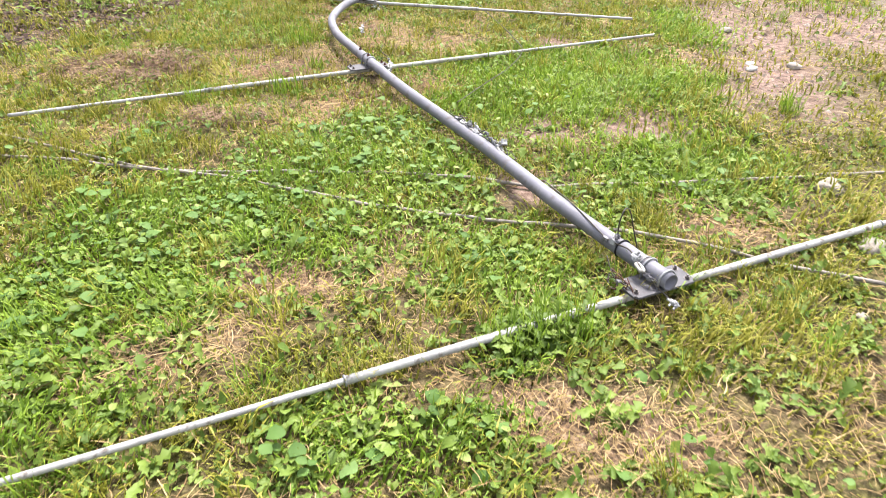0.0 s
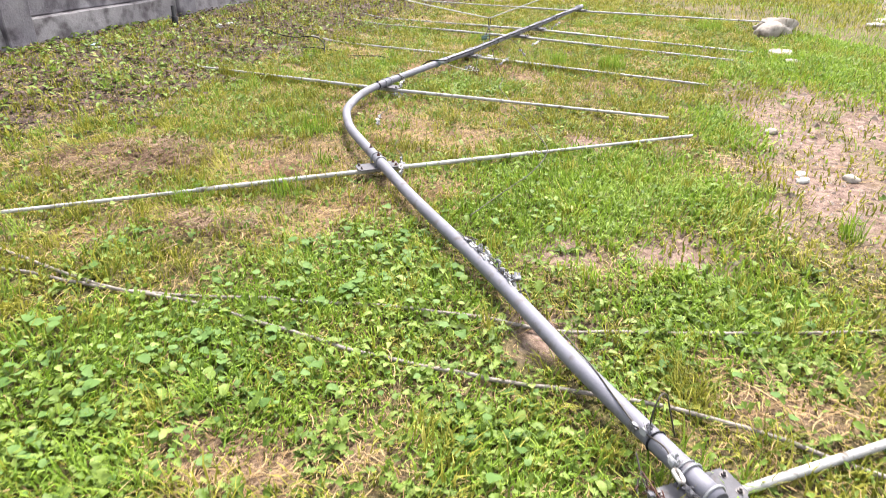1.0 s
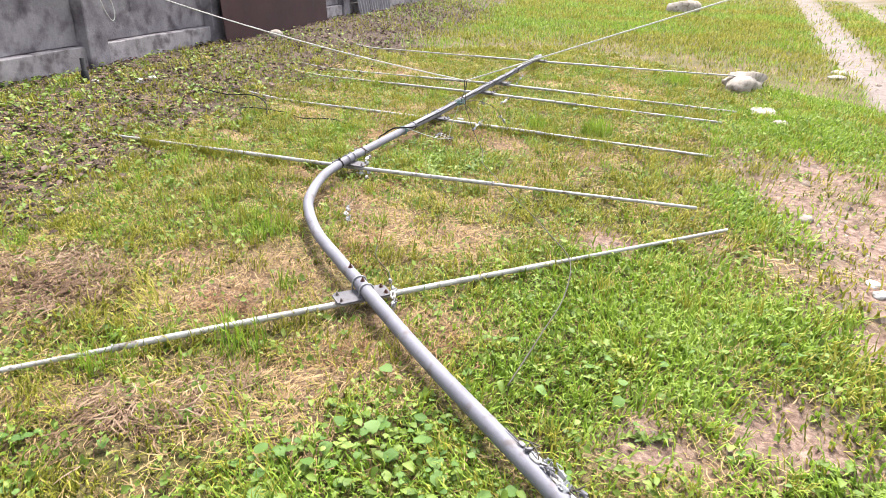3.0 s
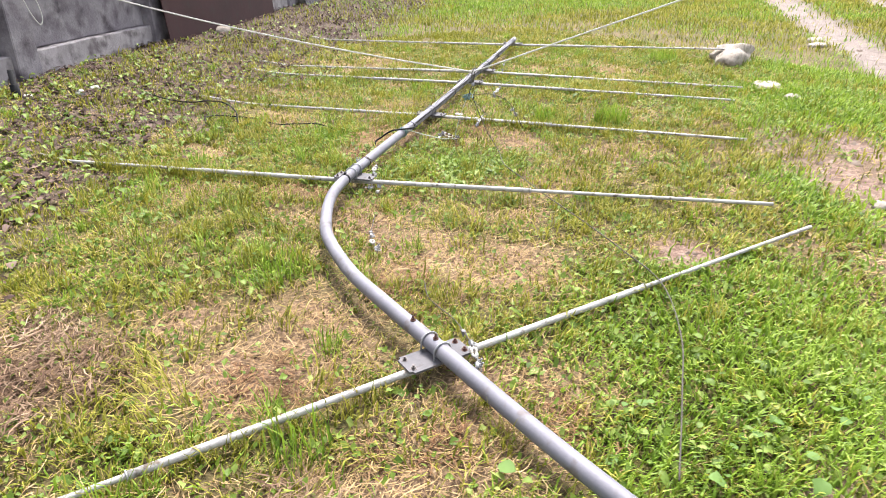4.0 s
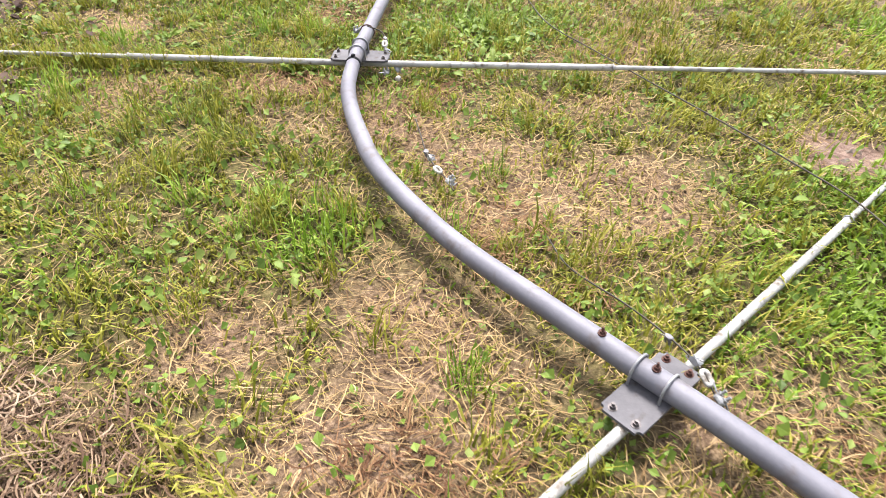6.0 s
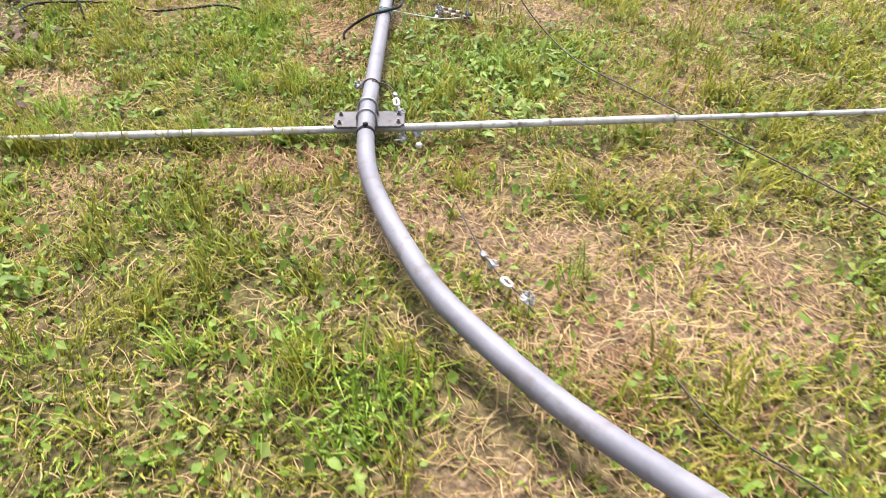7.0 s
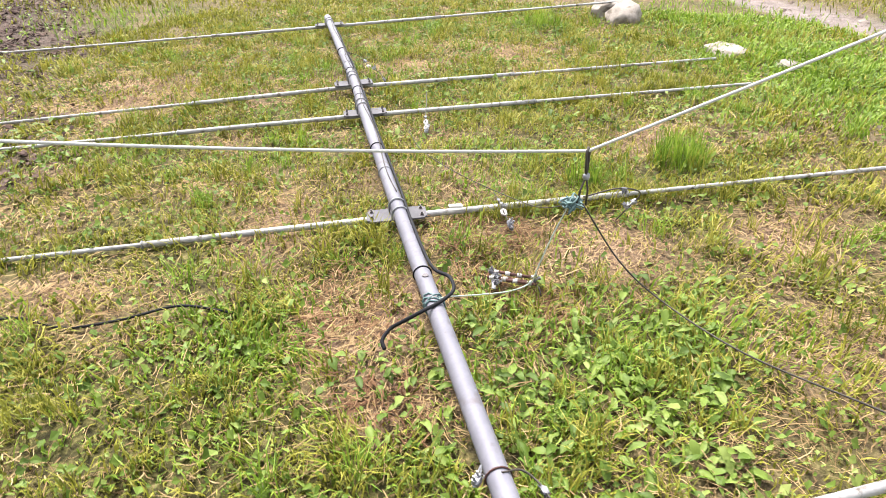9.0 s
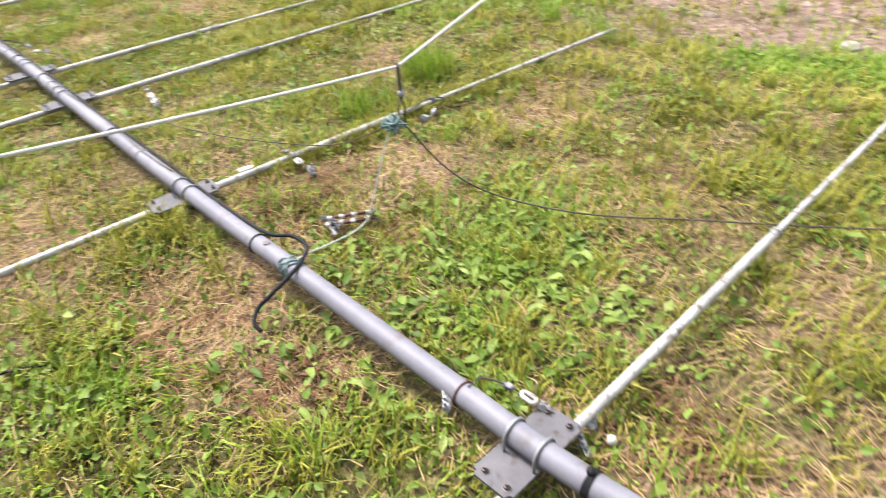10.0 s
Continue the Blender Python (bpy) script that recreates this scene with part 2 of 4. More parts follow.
def lump(rx, ry, rz, seed, rough=0.25, sub=2):
    """A broken stone: a ball cut by noise, with a flat foot."""
    bm = bmesh.new()
    bmesh.ops.create_icosphere(bm, subdivisions=sub, radius=1)
    for v in bm.verts:
        f = 1 + rough * noise.noise(v.co * 1.3 + Vector((seed * 7.1, seed, 3))) + 0.5 * rough * noise.noise(v.co * 3.1 + Vector((seed, 5, seed * 3)))
        q = v.co * f
        q = Vector([math.copysign(abs(c) ** 0.8, c) for c in q])
        v.co = Vector((q.x * rx, q.y * ry, max(q.z, -0.35) * rz))
    return bm


# ---- the lie of the land ----
BOOM = catmull([(1.838, 1.527, 0.106), (1.784, 2.242, 0.1), (1.75, 3.062, 0.1), (1.671, 4.053, 0.103), (1.641, 4.737, 0.11), (1.616, 5.155, 0.122), (1.609, 5.585, 0.126), (1.676, 6.037, 0.128), (1.779, 6.315, 0.128), (1.904, 6.569, 0.122), (2.037, 6.774, 0.12), (2.258, 7.02, 0.12), (2.465, 7.216, 0.121), (3.087, 7.801, 0.122), (3.704, 8.378, 0.118), (4.884, 9.475, 0.145), (5.41, 9.955, 0.153), (7.098, 11.579, 0.184)], 10)
BOOM_XY = np.array([(p.x, p.y) for p in BOOM])
WALL_AT, WALL_ALONG, WALL_OUT = np.array((0.4, 11.75)), np.array((0.634, 0.773)), np.array((0.773, -0.634))
LUSH = [(1.30, 1.56, 0.24, 0.11, 0), (-0.44, 2.43, 0.33, 0.37, -24), (-0.31, 1.78, 0.21, 0.24, -23), (2.88, 3.98, 0.53, 0.66, -25), (1.34, 1.99, 0.31, 0.26, -24), (0.64, 1.29, 0.34, 0.18, -23), (2.71, 2.63, 0.5, 0.48, -24), (3.11, 4.22, 0.72, 0.63, -25), (1.97, 3.99, 0.33, 0.32, -24), (2.69, 4.19, 0.54, 0.64, -32), (4.84, 4.98, 0.31, 0.68, -30), (1.35, 6.02, 0.12, 0.13, -31), (2.7, 8.41, 0.34, 0.23, -62), (7.55, 6.64, 0.68, 1.29, -26), (7.32, 6.75, 0.52, 1.05, -66), (9.73, 7.97, 0.84, 1.16, -25), (5.14, 4.97, 0.28, 0.42, -103)]
LEAFY = [(0.28, 2.95, 0.54, 0.34, -20), (1.18, 3.33, 0.51, 0.29, -20), (-0.09, 2.56, 0.29, 0.28, -20), (1.38, 2.1, 0.22, 0.2, -20), (1.16, 2.63, 0.28, 0.19, -20), (0.3, 2.99, 0.42, 0.36, -24), (1.19, 3.49, 0.47, 0.43, -24), (-0.44, 2.43, 0.33, 0.37, -24), (1.16, 3.46, 0.43, 0.22, -24), (0.64, 1.29, 0.34, 0.18, -23), (0.0, 2.65, 0.37, 0.41, -20), (0.0, 4.05, 0.18, 0.23, -24), (1.95, 2.2, 0.13, 0.22, -20), (0.36, 4.93, 0.1, 0.08, -32)]
BLADED = [(3.28, 7.15, 0.44, 0.28, -28), (3.17, 7.03, 0.29, 0.33, -47), (2.97, 7.23, 0.4, 0.44, -62), (0.89, 7.2, 0.11, 0.08, -47)]
LUSH_BAND = [(2.54, 3.74, 0.9, 0.62, -20), (1.15, 3.22, 0.58, 0.33, -20), (0.28, 3.03, 0.6, 0.35, -20), (-0.08, 2.59, 0.3, 0.29, -20), (1.43, 2.11, 0.24, 0.21, -20), (2.63, 2.55, 0.39, 0.27, -20), (0.73, 2.49, 0.25, 0.2, -20), (3.54, 3.72, 0.36, 0.42, -25)]
DRY = [(-0.1, 1.94, 0.22, 0.24, -23), (0.28, 2.0, 0.3, 0.16, 30), (-0.1, 5.71, 0.5, 0.42, -25), (0.87, 4.26, 0.57, 0.27, -25), (1.45, 4.24, 0.39, 0.29, -25), (0.63, 2.26, 0.35, 0.19, -24), (1.37, 2.28, 0.31, 0.13, -24), (1.07, 1.26, 0.18, 0.15, -23), (1.42, 1.09, 0.25, 0.17, -23), (2.43, 1.98, 0.32, 0.23, -24), (2.37, 3.15, 0.31, 0.23, -24), (1.35, 4.33, 0.25, 0.28, -24), (1.98, 4.51, 0.38, 0.2, -25), (2.13, 5.93, 0.24, 0.32, -25), (1.06, 5.16, 0.5, 0.24, -25), (1.21, 5.27, 0.3, 0.24, -31), (0.95, 5.09, 0.31, 0.17, -32)]
DRY_FAR = [(3.75, 6.42, 0.32, 0.34, -60), (4.5, 6.6, 0.3, 0.3, -60), (2.85, 6.15, 0.28, 0.2, -60), (4.5, 11.3, 0.7, 0.35, -48), (3.9, 11.9, 0.5, 0.3, -48), (6.5, 9.75, 0.5, 0.2, -48), (7.2, 9.35, 0.6, 0.28, -30), (3.4, 8.95, 0.35, 0.2, 40), (5.35, 7.7, 0.4, 0.2, -40), (4.4, 8.3, 0.3, 0.18, 40), (2.1, 5.91, 0.24, 0.30, -30), (2.41, 5.5, 0.36, 0.32, -30), (2.01, 4.44, 0.26, 0.21, -32), (1.49, 4.41, 0.19, 0.16, -32), (1.08, 4.4, 0.21, 0.11, -32), (3.42, 5.02, 0.16, 0.22, -30), (1.98, 7.09, 0.21, 0.1, -47), (2.18, 6.5, 0.29, 0.24, -47), (2.18, 6.05, 0.27, 0.19, -47), (2.06, 5.72, 0.23, 0.19, -47), (1.48, 6.43, 0.16, 0.08, -47), (1.39, 7.58, 0.25, 0.17, -47), (1.56, 8.69, 0.24, 0.18, -47), (3.02, 8.13, 0.3, 0.24, -62), (4.02, 7.41, 0.32, 0.22, -63), (2.76, 7.74, 0.24, 0.18, -62), (3.59, 6.59, 0.25, 0.29, -62), (2.55, 9.47, 0.23, 0.21, -62), (4.84, 11.79, 0.61, 0.38, -65), (6.24, 9.98, 0.31, 0.29, -66)]
DRY_NEAR = [(1.88, 4.38, 0.24, 0.24, -32), (1.46, 4.33, 0.22, 0.13, -32), (1.86, 4.60, 0.22, 0.10, 10), (0.98, 5.06, 0.34, 0.2, -31), (0.86, 5.74, 0.2, 0.15, -31), (1.28, 5.35, 0.26, 0.22, -31), (1.3, 4.24, 0.36, 0.18, -24), (1.94, 7.16, 0.2, 0.1, -47), (2.95, 8.16, 0.26, 0.2, 40), (3.78, 8.02, 0.3, 0.16, -50), (2.82, 7.74, 0.2, 0.12, 40), (3.4, 7.42, 0.16, 0.12, 0)]
RUSSET = [(2.98, 8.2, 0.3, 0.2, 40), (2.72, 7.78, 0.2, 0.12, 45), (3.36, 7.44, 0.16, 0.12, 0), (3.78, 8.0, 0.3, 0.16, -50), (3.5, 7.75, 0.2, 0.14, 40), (2.36, 6.68, 0.2, 0.14, -47), (1.95, 7.15, 0.2, 0.1, -47), (1.86, 4.22, 0.12, 0.16, -10), (1.46, 4.36, 0.2, 0.12, -20), (1.9, 5.45, 0.16, 0.3, -20), (1.02, 5.02, 0.2, 0.12, -31)]
GREEN = [(0.62, 6.15, 0.26, 0.28, 0), (0.75, 6.7, 0.4, 0.3, 0), (1.5, 6.6, 0.2, 0.3, 0), (0.5, 7.4, 0.4, 0.4, 0)]
BARE = [(2.89, 3.07, 0.28, 0.19, -24), (1.85, 2.7, 0.18, 0.17, -24), (2.35, 3.31, 0.19, 0.2, -24), (3.0, 3.16, 0.22, 0.23, -24), (5.31, 4.72, 0.38, 1.53, -25), (4.44, 3.55, 0.46, 0.91, -25), (6.17, 4.5, 0.78, 1.06, -26), (3.83, 3.38, 0.17, 0.34, -24), (3.42, 5.02, 0.14, 0.19, -30), (6.35, 5.65, 0.25, 0.56, -28)]
HAY = [(-0.02, 5.74, 0.38, 0.36, -25), (0.8, 4.27, 0.12, 0.17, -24), (0.44, 4.22, 0.15, 0.16, -24), (0.24, 5.82, 0.18, 0.21, -31)]
RUTS = [((6.6, 4.2), (8.9, 6.1), (9.84, 6.92), (11.2, 8.2), (13.2, 10.0), (16.6, 12.95), (30.4, 24.6), (72, 62)), ((12.0, 5.6), (18.6, 11.3), (19.9, 12.7), (23.8, 16.2), (35.0, 25.2), (77, 60))]


def vnoise(x, y, seed=0):
    """Smooth noise from 0 to 1 on arrays."""
    xi, yi = np.floor(x).astype(np.int64), np.floor(y).astype(np.int64)
    u, v = x - xi, y - yi
    u, v = u * u * (3 - 2 * u), v * v * (3 - 2 * v)

    def lattice(a, b):
        h = (a * 374761393 + b * 668265263 + seed * 974711) & 0xFFFFFFFF
        h = ((h ^ (h >> 13)) * 1274126177) & 0xFFFFFFFF
        return ((h ^ (h >> 16)) & 0xFFFF) / 65535.0
    return (lattice(xi, yi) * (1 - u) + lattice(xi + 1, yi) * u) * (1 - v) + (lattice(xi, yi + 1) * (1 - u) + lattice(xi + 1, yi + 1) * u) * v


def fbm(x, y, size, seed=0, octaves=4):
    s, a, total = 0, 1.0, 0
    for i in range(octaves):
        s = s + a * vnoise(x / size * 2 ** i + 31.7 * i, y / size * 2 ** i - 17.3 * i, seed + i)
        total += a
        a *= 0.55
    return s / total


def zone(patches, x, y, soft=0.55):
    """How far each place lies inside any of the ragged oval patches, 0 to 1."""
    wx, wy = x + 0.28 * (fbm(x, y, 0.35, 5) - 0.5), y + 0.28 * (fbm(x, y, 0.35, 9) - 0.5)
    best = np.zeros_like(x)
    for cx, cy, a, b, turn in patches:
        c, s = math.cos(radians(turn)), math.sin(radians(turn))
        u, v = ((wx - cx) * c + (wy - cy) * s) / a, (-(wx - cx) * s + (wy - cy) * c) / b
        best = np.maximum(best, np.clip((1 + soft - np.sqrt(u * u + v * v)) / (2 * soft), 0, 1))
    return best


def off_line(line, x, y):
    """Distance from a line of points."""
    best = np.full_like(x, 1e9)
    for (ax, ay), (bx, by) in zip(line[:-1], line[1:]):
        dx, dy = bx - ax, by - ay
        t = np.clip(((x - ax) * dx + (y - ay) * dy) / (dx * dx + dy * dy + 1e-12), 0, 1)
        best = np.minimum(best, np.hypot(x - ax - t * dx, y - ay - t * dy))
    return best


def from_wall(x, y):
    return (x - WALL_AT[0]) * WALL_OUT[0] + (y - WALL_AT[1]) * WALL_OUT[1]


def track(x, y):
    w = 0.25 * (fbm(x, y, 0.6, 21) - 0.5)
    wide = 0.42 + 0.25 * np.clip((x - 8) / 8, 0, 1)
    return np.maximum(np.clip((wide + w - off_line(RUTS[0], x, y)) / 0.3, 0, 1) * np.clip((x - 6.3) / 2, 0, 1), np.clip((0.55 + w - off_line(RUTS[1], x, y)) / 0.3, 0, 1) * np.clip((x - 10) / 4, 0, 1))


def land(x, y):
    """Height of the ground."""
    x, y = np.asarray(x, float), np.asarray(y, float)
    t = np.clip((2.6 - from_wall(x, y)) / 2.3, 0, 1)
    near = np.exp(-np.maximum(np.hypot(x - 3, y - 6) - 14, 0) / 8)
    u = np.clip((0.74 * x + 0.67 * y - 7.4) / 1.8, 0, 1)
    h = 0.24 * t * t * (3 - 2 * t) + 0.035 * u * u * (3 - 2 * u) * np.exp(-np.maximum(x - 6, 0) / 2.5) + near * (0.05 * (fbm(x, y, 1.1, 2) - 0.5) + 0.02 * (fbm(x, y, 0.16, 3, 3) - 0.5))
    h = h + 0.022 * zone(HAY, x, y, 0.9) - 0.05 * track(x, y) - 0.015 * zone(BARE, x, y)
    return h - 0.012


def height(x, y):
    return float(land(np.array([x]), np.array([y]))[0])


def axis(lo, hi, step, far, grow=1.085):
    out, g = list(np.arange(lo, hi + 1e-6, step)), step
    a = b = None
    a, b = lo, hi
    while b < far:
        g *= grow
        a, b = a - g, b + g
        out = [a, *out, b]
    return np.array(out)


gx, gy = axis(-2.2, 10.0, 0.068, 600), axis(0.0, 14.5, 0.068, 600)
GX, GY = np.meshgrid(gx, gy)
X, Y = GX.ravel(), GY.ravel()
nx, ny = len(gx), len(gy)
idx = np.arange(nx * ny).reshape(ny, nx)
quads = np.stack((idx[:-1, :-1], idx[:-1, 1:], idx[1:, 1:], idx[1:, :-1]), -1).reshape(-1, 4)


def mesh_of(name, verts, faces, mat, smooth=False):
    """A mesh from arrays of corners and of equal-sided faces."""
    me = bpy.data.meshes.new(name)
    me.vertices.add(len(verts))
    me.vertices.foreach_set("co", np.asarray(verts, np.float32).ravel())
    k = faces.shape[1]
    me.loops.add(faces.size)
    me.loops.foreach_set("vertex_index", np.asarray(faces, np.int32).ravel())
    me.polygons.add(len(faces))
    me.polygons.foreach_set("loop_start", np.arange(0, faces.size, k, dtype=np.int32))
    me.polygons.foreach_set("use_smooth", np.full(len(faces), smooth))
    me.materials.append(mat)
    me.update(calc_edges=True)
    me.validate()
    return me


def lush_at(x, y):
    """How far the strong green growth reaches, but for the raked straw beside the boom."""
    return np.maximum(zone(LUSH, x, y), 0.9 * zone(LUSH_BAND, x, y)) * (1 - 0.9 * zone(DRY_NEAR, x, y))


def dryness(x, y):
    near = zone(DRY_NEAR, x, y)
    d = np.maximum(np.maximum(zone(DRY, x, y), near), zone(DRY_FAR, x, y))
    return np.clip((0.78 * d + 1.6 * (fbm(x, y, 0.42, 40) - 0.397)) * (1 - 0.65 * zone(LUSH_BAND, x, y) * (1 - near)) * (1 - 0.8 * zone(GREEN, x, y)), 0, 1)


def litter_strip(x, y):
    """The strip of fallen leaves along the wall."""
    return np.clip((2.9 + 1.4 * (fbm(x, y, 0.9, 77) - 0.5) - from_wall(x, y)) / 0.9, 0, 1) * (from_wall(x, y) > -0.1)


gme = mesh_of("ground", np.stack((X, Y, land(X, Y)), -1), quads, M_GROUND, True)
for name, values in (("dry", dryness(X, Y)), ("bare", zone(BARE, X, Y)), ("litter", 0.95 * litter_strip(X, Y)), ("track", track(X, Y))):
    gme.attributes.new(name, "FLOAT", "POINT").data.foreach_set("value", values.astype(np.float32))
ground = tagged(new("ground", gme), "uneven yard ground of turf, thatch and bare soil", "ground", kind="structure")


# ---- concrete wall with what leans on it ----
def wall_m(s, z, out=0.0):
    """Pose at s metres along the wall, its x along the wall and its y away from the yard."""
    p = WALL_AT + WALL_ALONG * s + WALL_OUT * out
    return Matrix.Translation((p[0], p[1], z)) @ Matrix.Rotation(math.atan2(WALL_ALONG[1], WALL_ALONG[0]), 4, "Z")


def rough_box(sx, sy, sz, m, seed, amount=0.012, cuts=10):
    """A cast block with slightly uneven faces and chipped edges."""
    bm = bmesh.new()
    bmesh.ops.create_cube(bm, size=1, matrix=Matrix.Diagonal((sx, sy, sz, 1)))
    bmesh.ops.bevel(bm, geom=list(bm.edges), offset=0.012, segments=1, affect="EDGES")
    long = [e for e in bm.edges if e.calc_length() > 0.3]
    bmesh.ops.subdivide_edges(bm, edges=long, cuts=cuts, use_grid_fill=True)
    for v in bm.verts:
        v.co += Vector((noise.noise(v.co * 4 + Vector((seed, 0, 0))), noise.noise(v.co * 4 + Vector((0, seed, 9))), noise.noise(v.co * 5 + Vector((3, seed, 0))))) * amount
    bm.transform(m)
    return bm


wall = tagged(new("wall_north"), "weathered grey precast concrete panel wall", "wall", kind="structure")
for i, s in enumerate(2.85 * k - 0.15 for k in range(-8, 8)):
    part("pillar", rough_box(0.36, 0.34, 2.6, wall_m(s + 0.18, 1.2, -0.10), i, 0.016), M_CONC, wall, smooth=False)
    if s < 19:
        part("plinth", rough_box(2.485, 0.26, 0.70, wall_m(s + 1.605, 0.17, -0.12), i + 20, 0.014, 14), M_PLINTH, wall, "pale concrete base slab", smooth=False)
        for j, z in enumerate((0.887, 1.627, 2.30)):
            part("panel", rough_box(2.48, 0.12, 0.725 if j < 2 else 0.60, wall_m(s + 1.605, z, -0.15), i * 3 + j + 50, 0.012, 14), M_CONC, wall, smooth=False)
            part("panel_rib", rough_box(2.48, 0.05, 0.055, wall_m(s + 1.605, z + 0.33, -0.075), i * 3 + j + 90, 0.006, 12), M_CONC, wall, smooth=False)

sheet = tagged(part("steel_sheet", box(4.2, 0.012, 2.05, 0.004, wall_m(4.86, 1.24, 0.17) @ pose(0, 0, 0, -5, 0.5, 0)), M_RED, smooth=False), "large dark red rusty steel sheet leaning on the concrete wall", "metal sheet")


def leaning_board(s, w, h, lean, tilt):
    bm = bmesh.new()
    n = 13
    rows = []
    for z in (0, h):
        for y in (0, 0.012):
            rows.append([bm.verts.new((-w / 2 + w * k / (n - 1), y + 0.018 * math.sin(k * 2.1), z)) for k in range(n)])
    for k in range(n - 1):
        for A, B in ((rows[0], rows[2]), (rows[2], rows[3]), (rows[3], rows[1]), (rows[1], rows[0])):
            bm.faces.new((A[k], A[k + 1], B[k + 1], B[k]))
    for k in (0, n - 1):
        bm.faces.new((rows[0][k], rows[2][k], rows[3][k], rows[1][k]))
    bmesh.ops.recalc_face_normals(bm, faces=bm.faces)
    bm.transform(wall_m(s, 0.26, 0.30) @ pose(0, 0, 0, -lean, tilt, 0))
    return tagged(part("roofing_sheet", bm, M_SLATE, smooth=False), "grey corrugated roofing sheet leaning against the wall", "roofing sheet", "sheets at the wall")


leaning_board(9.25, 0.72, 1.75, 9, -6)
leaning_board(10.05, 0.72, 1.8, 8, -4)
leaning_board(10.85, 0.80, 1.65, 8, -2)

pole = part("post", tube([(16.8, 31.2, -0.1), (16.8, 31.2, 2.6)], 0.14, 12), M_WOOD)
tagged(pole, "dark round wooden post standing in the far grass", "post")
p = WALL_AT + WALL_ALONG * -0.85 + WALL_OUT * 0.55
stump = tagged(part("pipe_stub", tube([(p[0], p[1], 0.15), (p[0], p[1], 0.36)], 0.04, 12, inner=0.7), M_BLACK), "short dark pipe stub standing up at the foot of the wall", "pipe")

# ---- the fallen antenna ----
antenna = thing("yagi_antenna", "fallen grey aluminium beam antenna with a bent boom, lying on grass", "antenna")
boom = part("boom", tube(BOOM, 0.0350, 24, inner=0.84), M_ALU, antenna, "thick grey aluminium tube, bent in its middle")


def boom_at(x, y):
    """The boom's place and way nearest to x, y."""
    i = int(np.argmin(np.hypot(BOOM_XY[:, 0] - x, BOOM_XY[:, 1] - y)))
    i = min(max(i, 1), len(BOOM) - 2)
    return BOOM[i], (BOOM[i + 1] - BOOM[i - 1]).normalized()


def hex_bolt(parent, at, mat=M_BOLT, r=0.009, h=0.010, up=Vector((0, 0, 1))):
    m = Matrix.Translation(at) @ up.to_track_quat("Z", "Y").to_matrix().to_4x4()
    bm = prism(r * 1.5, 0.003, 14, m)
    prism(r, h, 6, m @ Matrix.Translation((0, 0, h / 2)), bm)
    prism(r * 0.55, h * 1.6, 8, m @ Matrix.Translation((0, 0, h)), bm)
    return part("bolt", bm, mat, parent, smooth=False)


def band(parent, name, i_at, mat, wide=0.004, r=0.0375, label="", tilt=0.0, seg=22):
    """A ring of wire or tape round the boom."""
    c, d = i_at
    side = d.cross(Vector((0, 0, 1))).normalized()
    up = side.cross(d)
    pts = [c + r * (math.cos(a) * side + math.sin(a) * up) + d * tilt * math.cos(a) for a in (2 * math.pi * k / seg for k in range(seg))]
    return part(name, tube(pts, wide, 6, closed=True), mat, parent, label)


def mount(plate_at, centre, left, right, rusty=False, inner=1.25):
    """One element with its plate, clamps and bolts: the plate's middle, the tube's middle and its two ends."""
    c, d = boom_at(*plate_at)
    z_plate = c.z - 0.035 - 0.005
    L, R = Vector(left), Vector(right)
    C = Vector((*centre, z_plate - 0.006 - 0.0165))
    along = Vector((R.x - L.x, R.y - L.y, 0)).normalized()
    face = Matrix.Translation((*plate_at, z_plate)) @ Matrix.Rotation(math.atan2(along.y, along.x), 4, "Z")
    bm = box(0.295, 0.130, 0.009, 0.0, face)
    corners = [e for e in bm.edges if abs(e.calc_length() - 0.009) < 1e-4]
    bmesh.ops.bevel(bm, geom=corners, offset=0.014, segments=3, affect="EDGES")
    plate = part("mounting_plate", bm, M_PLATE, antenna, "flat dull metal plate clamped across the boom", smooth=False)
    for sx in (-0.123, 0.123):
        for sy in (-0.036, 0.036):
            hex_bolt(plate, face @ Vector((sx, sy, 0.0045)), M_RUST if rusty and sx > 0 else M_BOLT)
    for off in (-0.048, 0.048):
        q = c + d * off
        side = d.cross(Vector((0, 0, 1))).normalized()
        up = side.cross(d)
        r = 0.0405
        arc = [q + r * (math.cos(a) * side + math.sin(a) * up) for a in (math.pi * k / 14 for k in range(15))]
        arc = [arc[0] - up * 0.054, *arc, arc[-1] - up * 0.054]
        clamp = part("u_bolt", tube(arc, 0.0042, 8), M_ZINC, plate, "dull zinc U-shaped clamp")
    halves = []
    for end in (L, R):
        way = (end - C)
        length = way.length
        u = way / length
        tip_start = min(inner, length * 0.55)
        sag = [C + u * length * k / 12 for k in range(13)]
        for k, s in enumerate(sag):
            g = height(s.x, s.y) + 0.020
            if k > 1:
                s.z = max(s.z, g)
        whole = catmull(sag, 2)
        cut = max(2, int(len(whole) * tip_start / length))
        near = tube(whole[:cut + 1], 0.0160, 12)
        half = part("element_tube", near, M_TUBE, antenna, "thin bright aluminium tube")
        part("element_tip", tube(whole[cut - 1:], 0.0115, 10, inner=0.8), M_TUBE, half, "thinner end section of the tube")
        band(half, "hose_clamp", (whole[cut], u), M_ZINC, 0.004, 0.017, seg=12)
    return plate


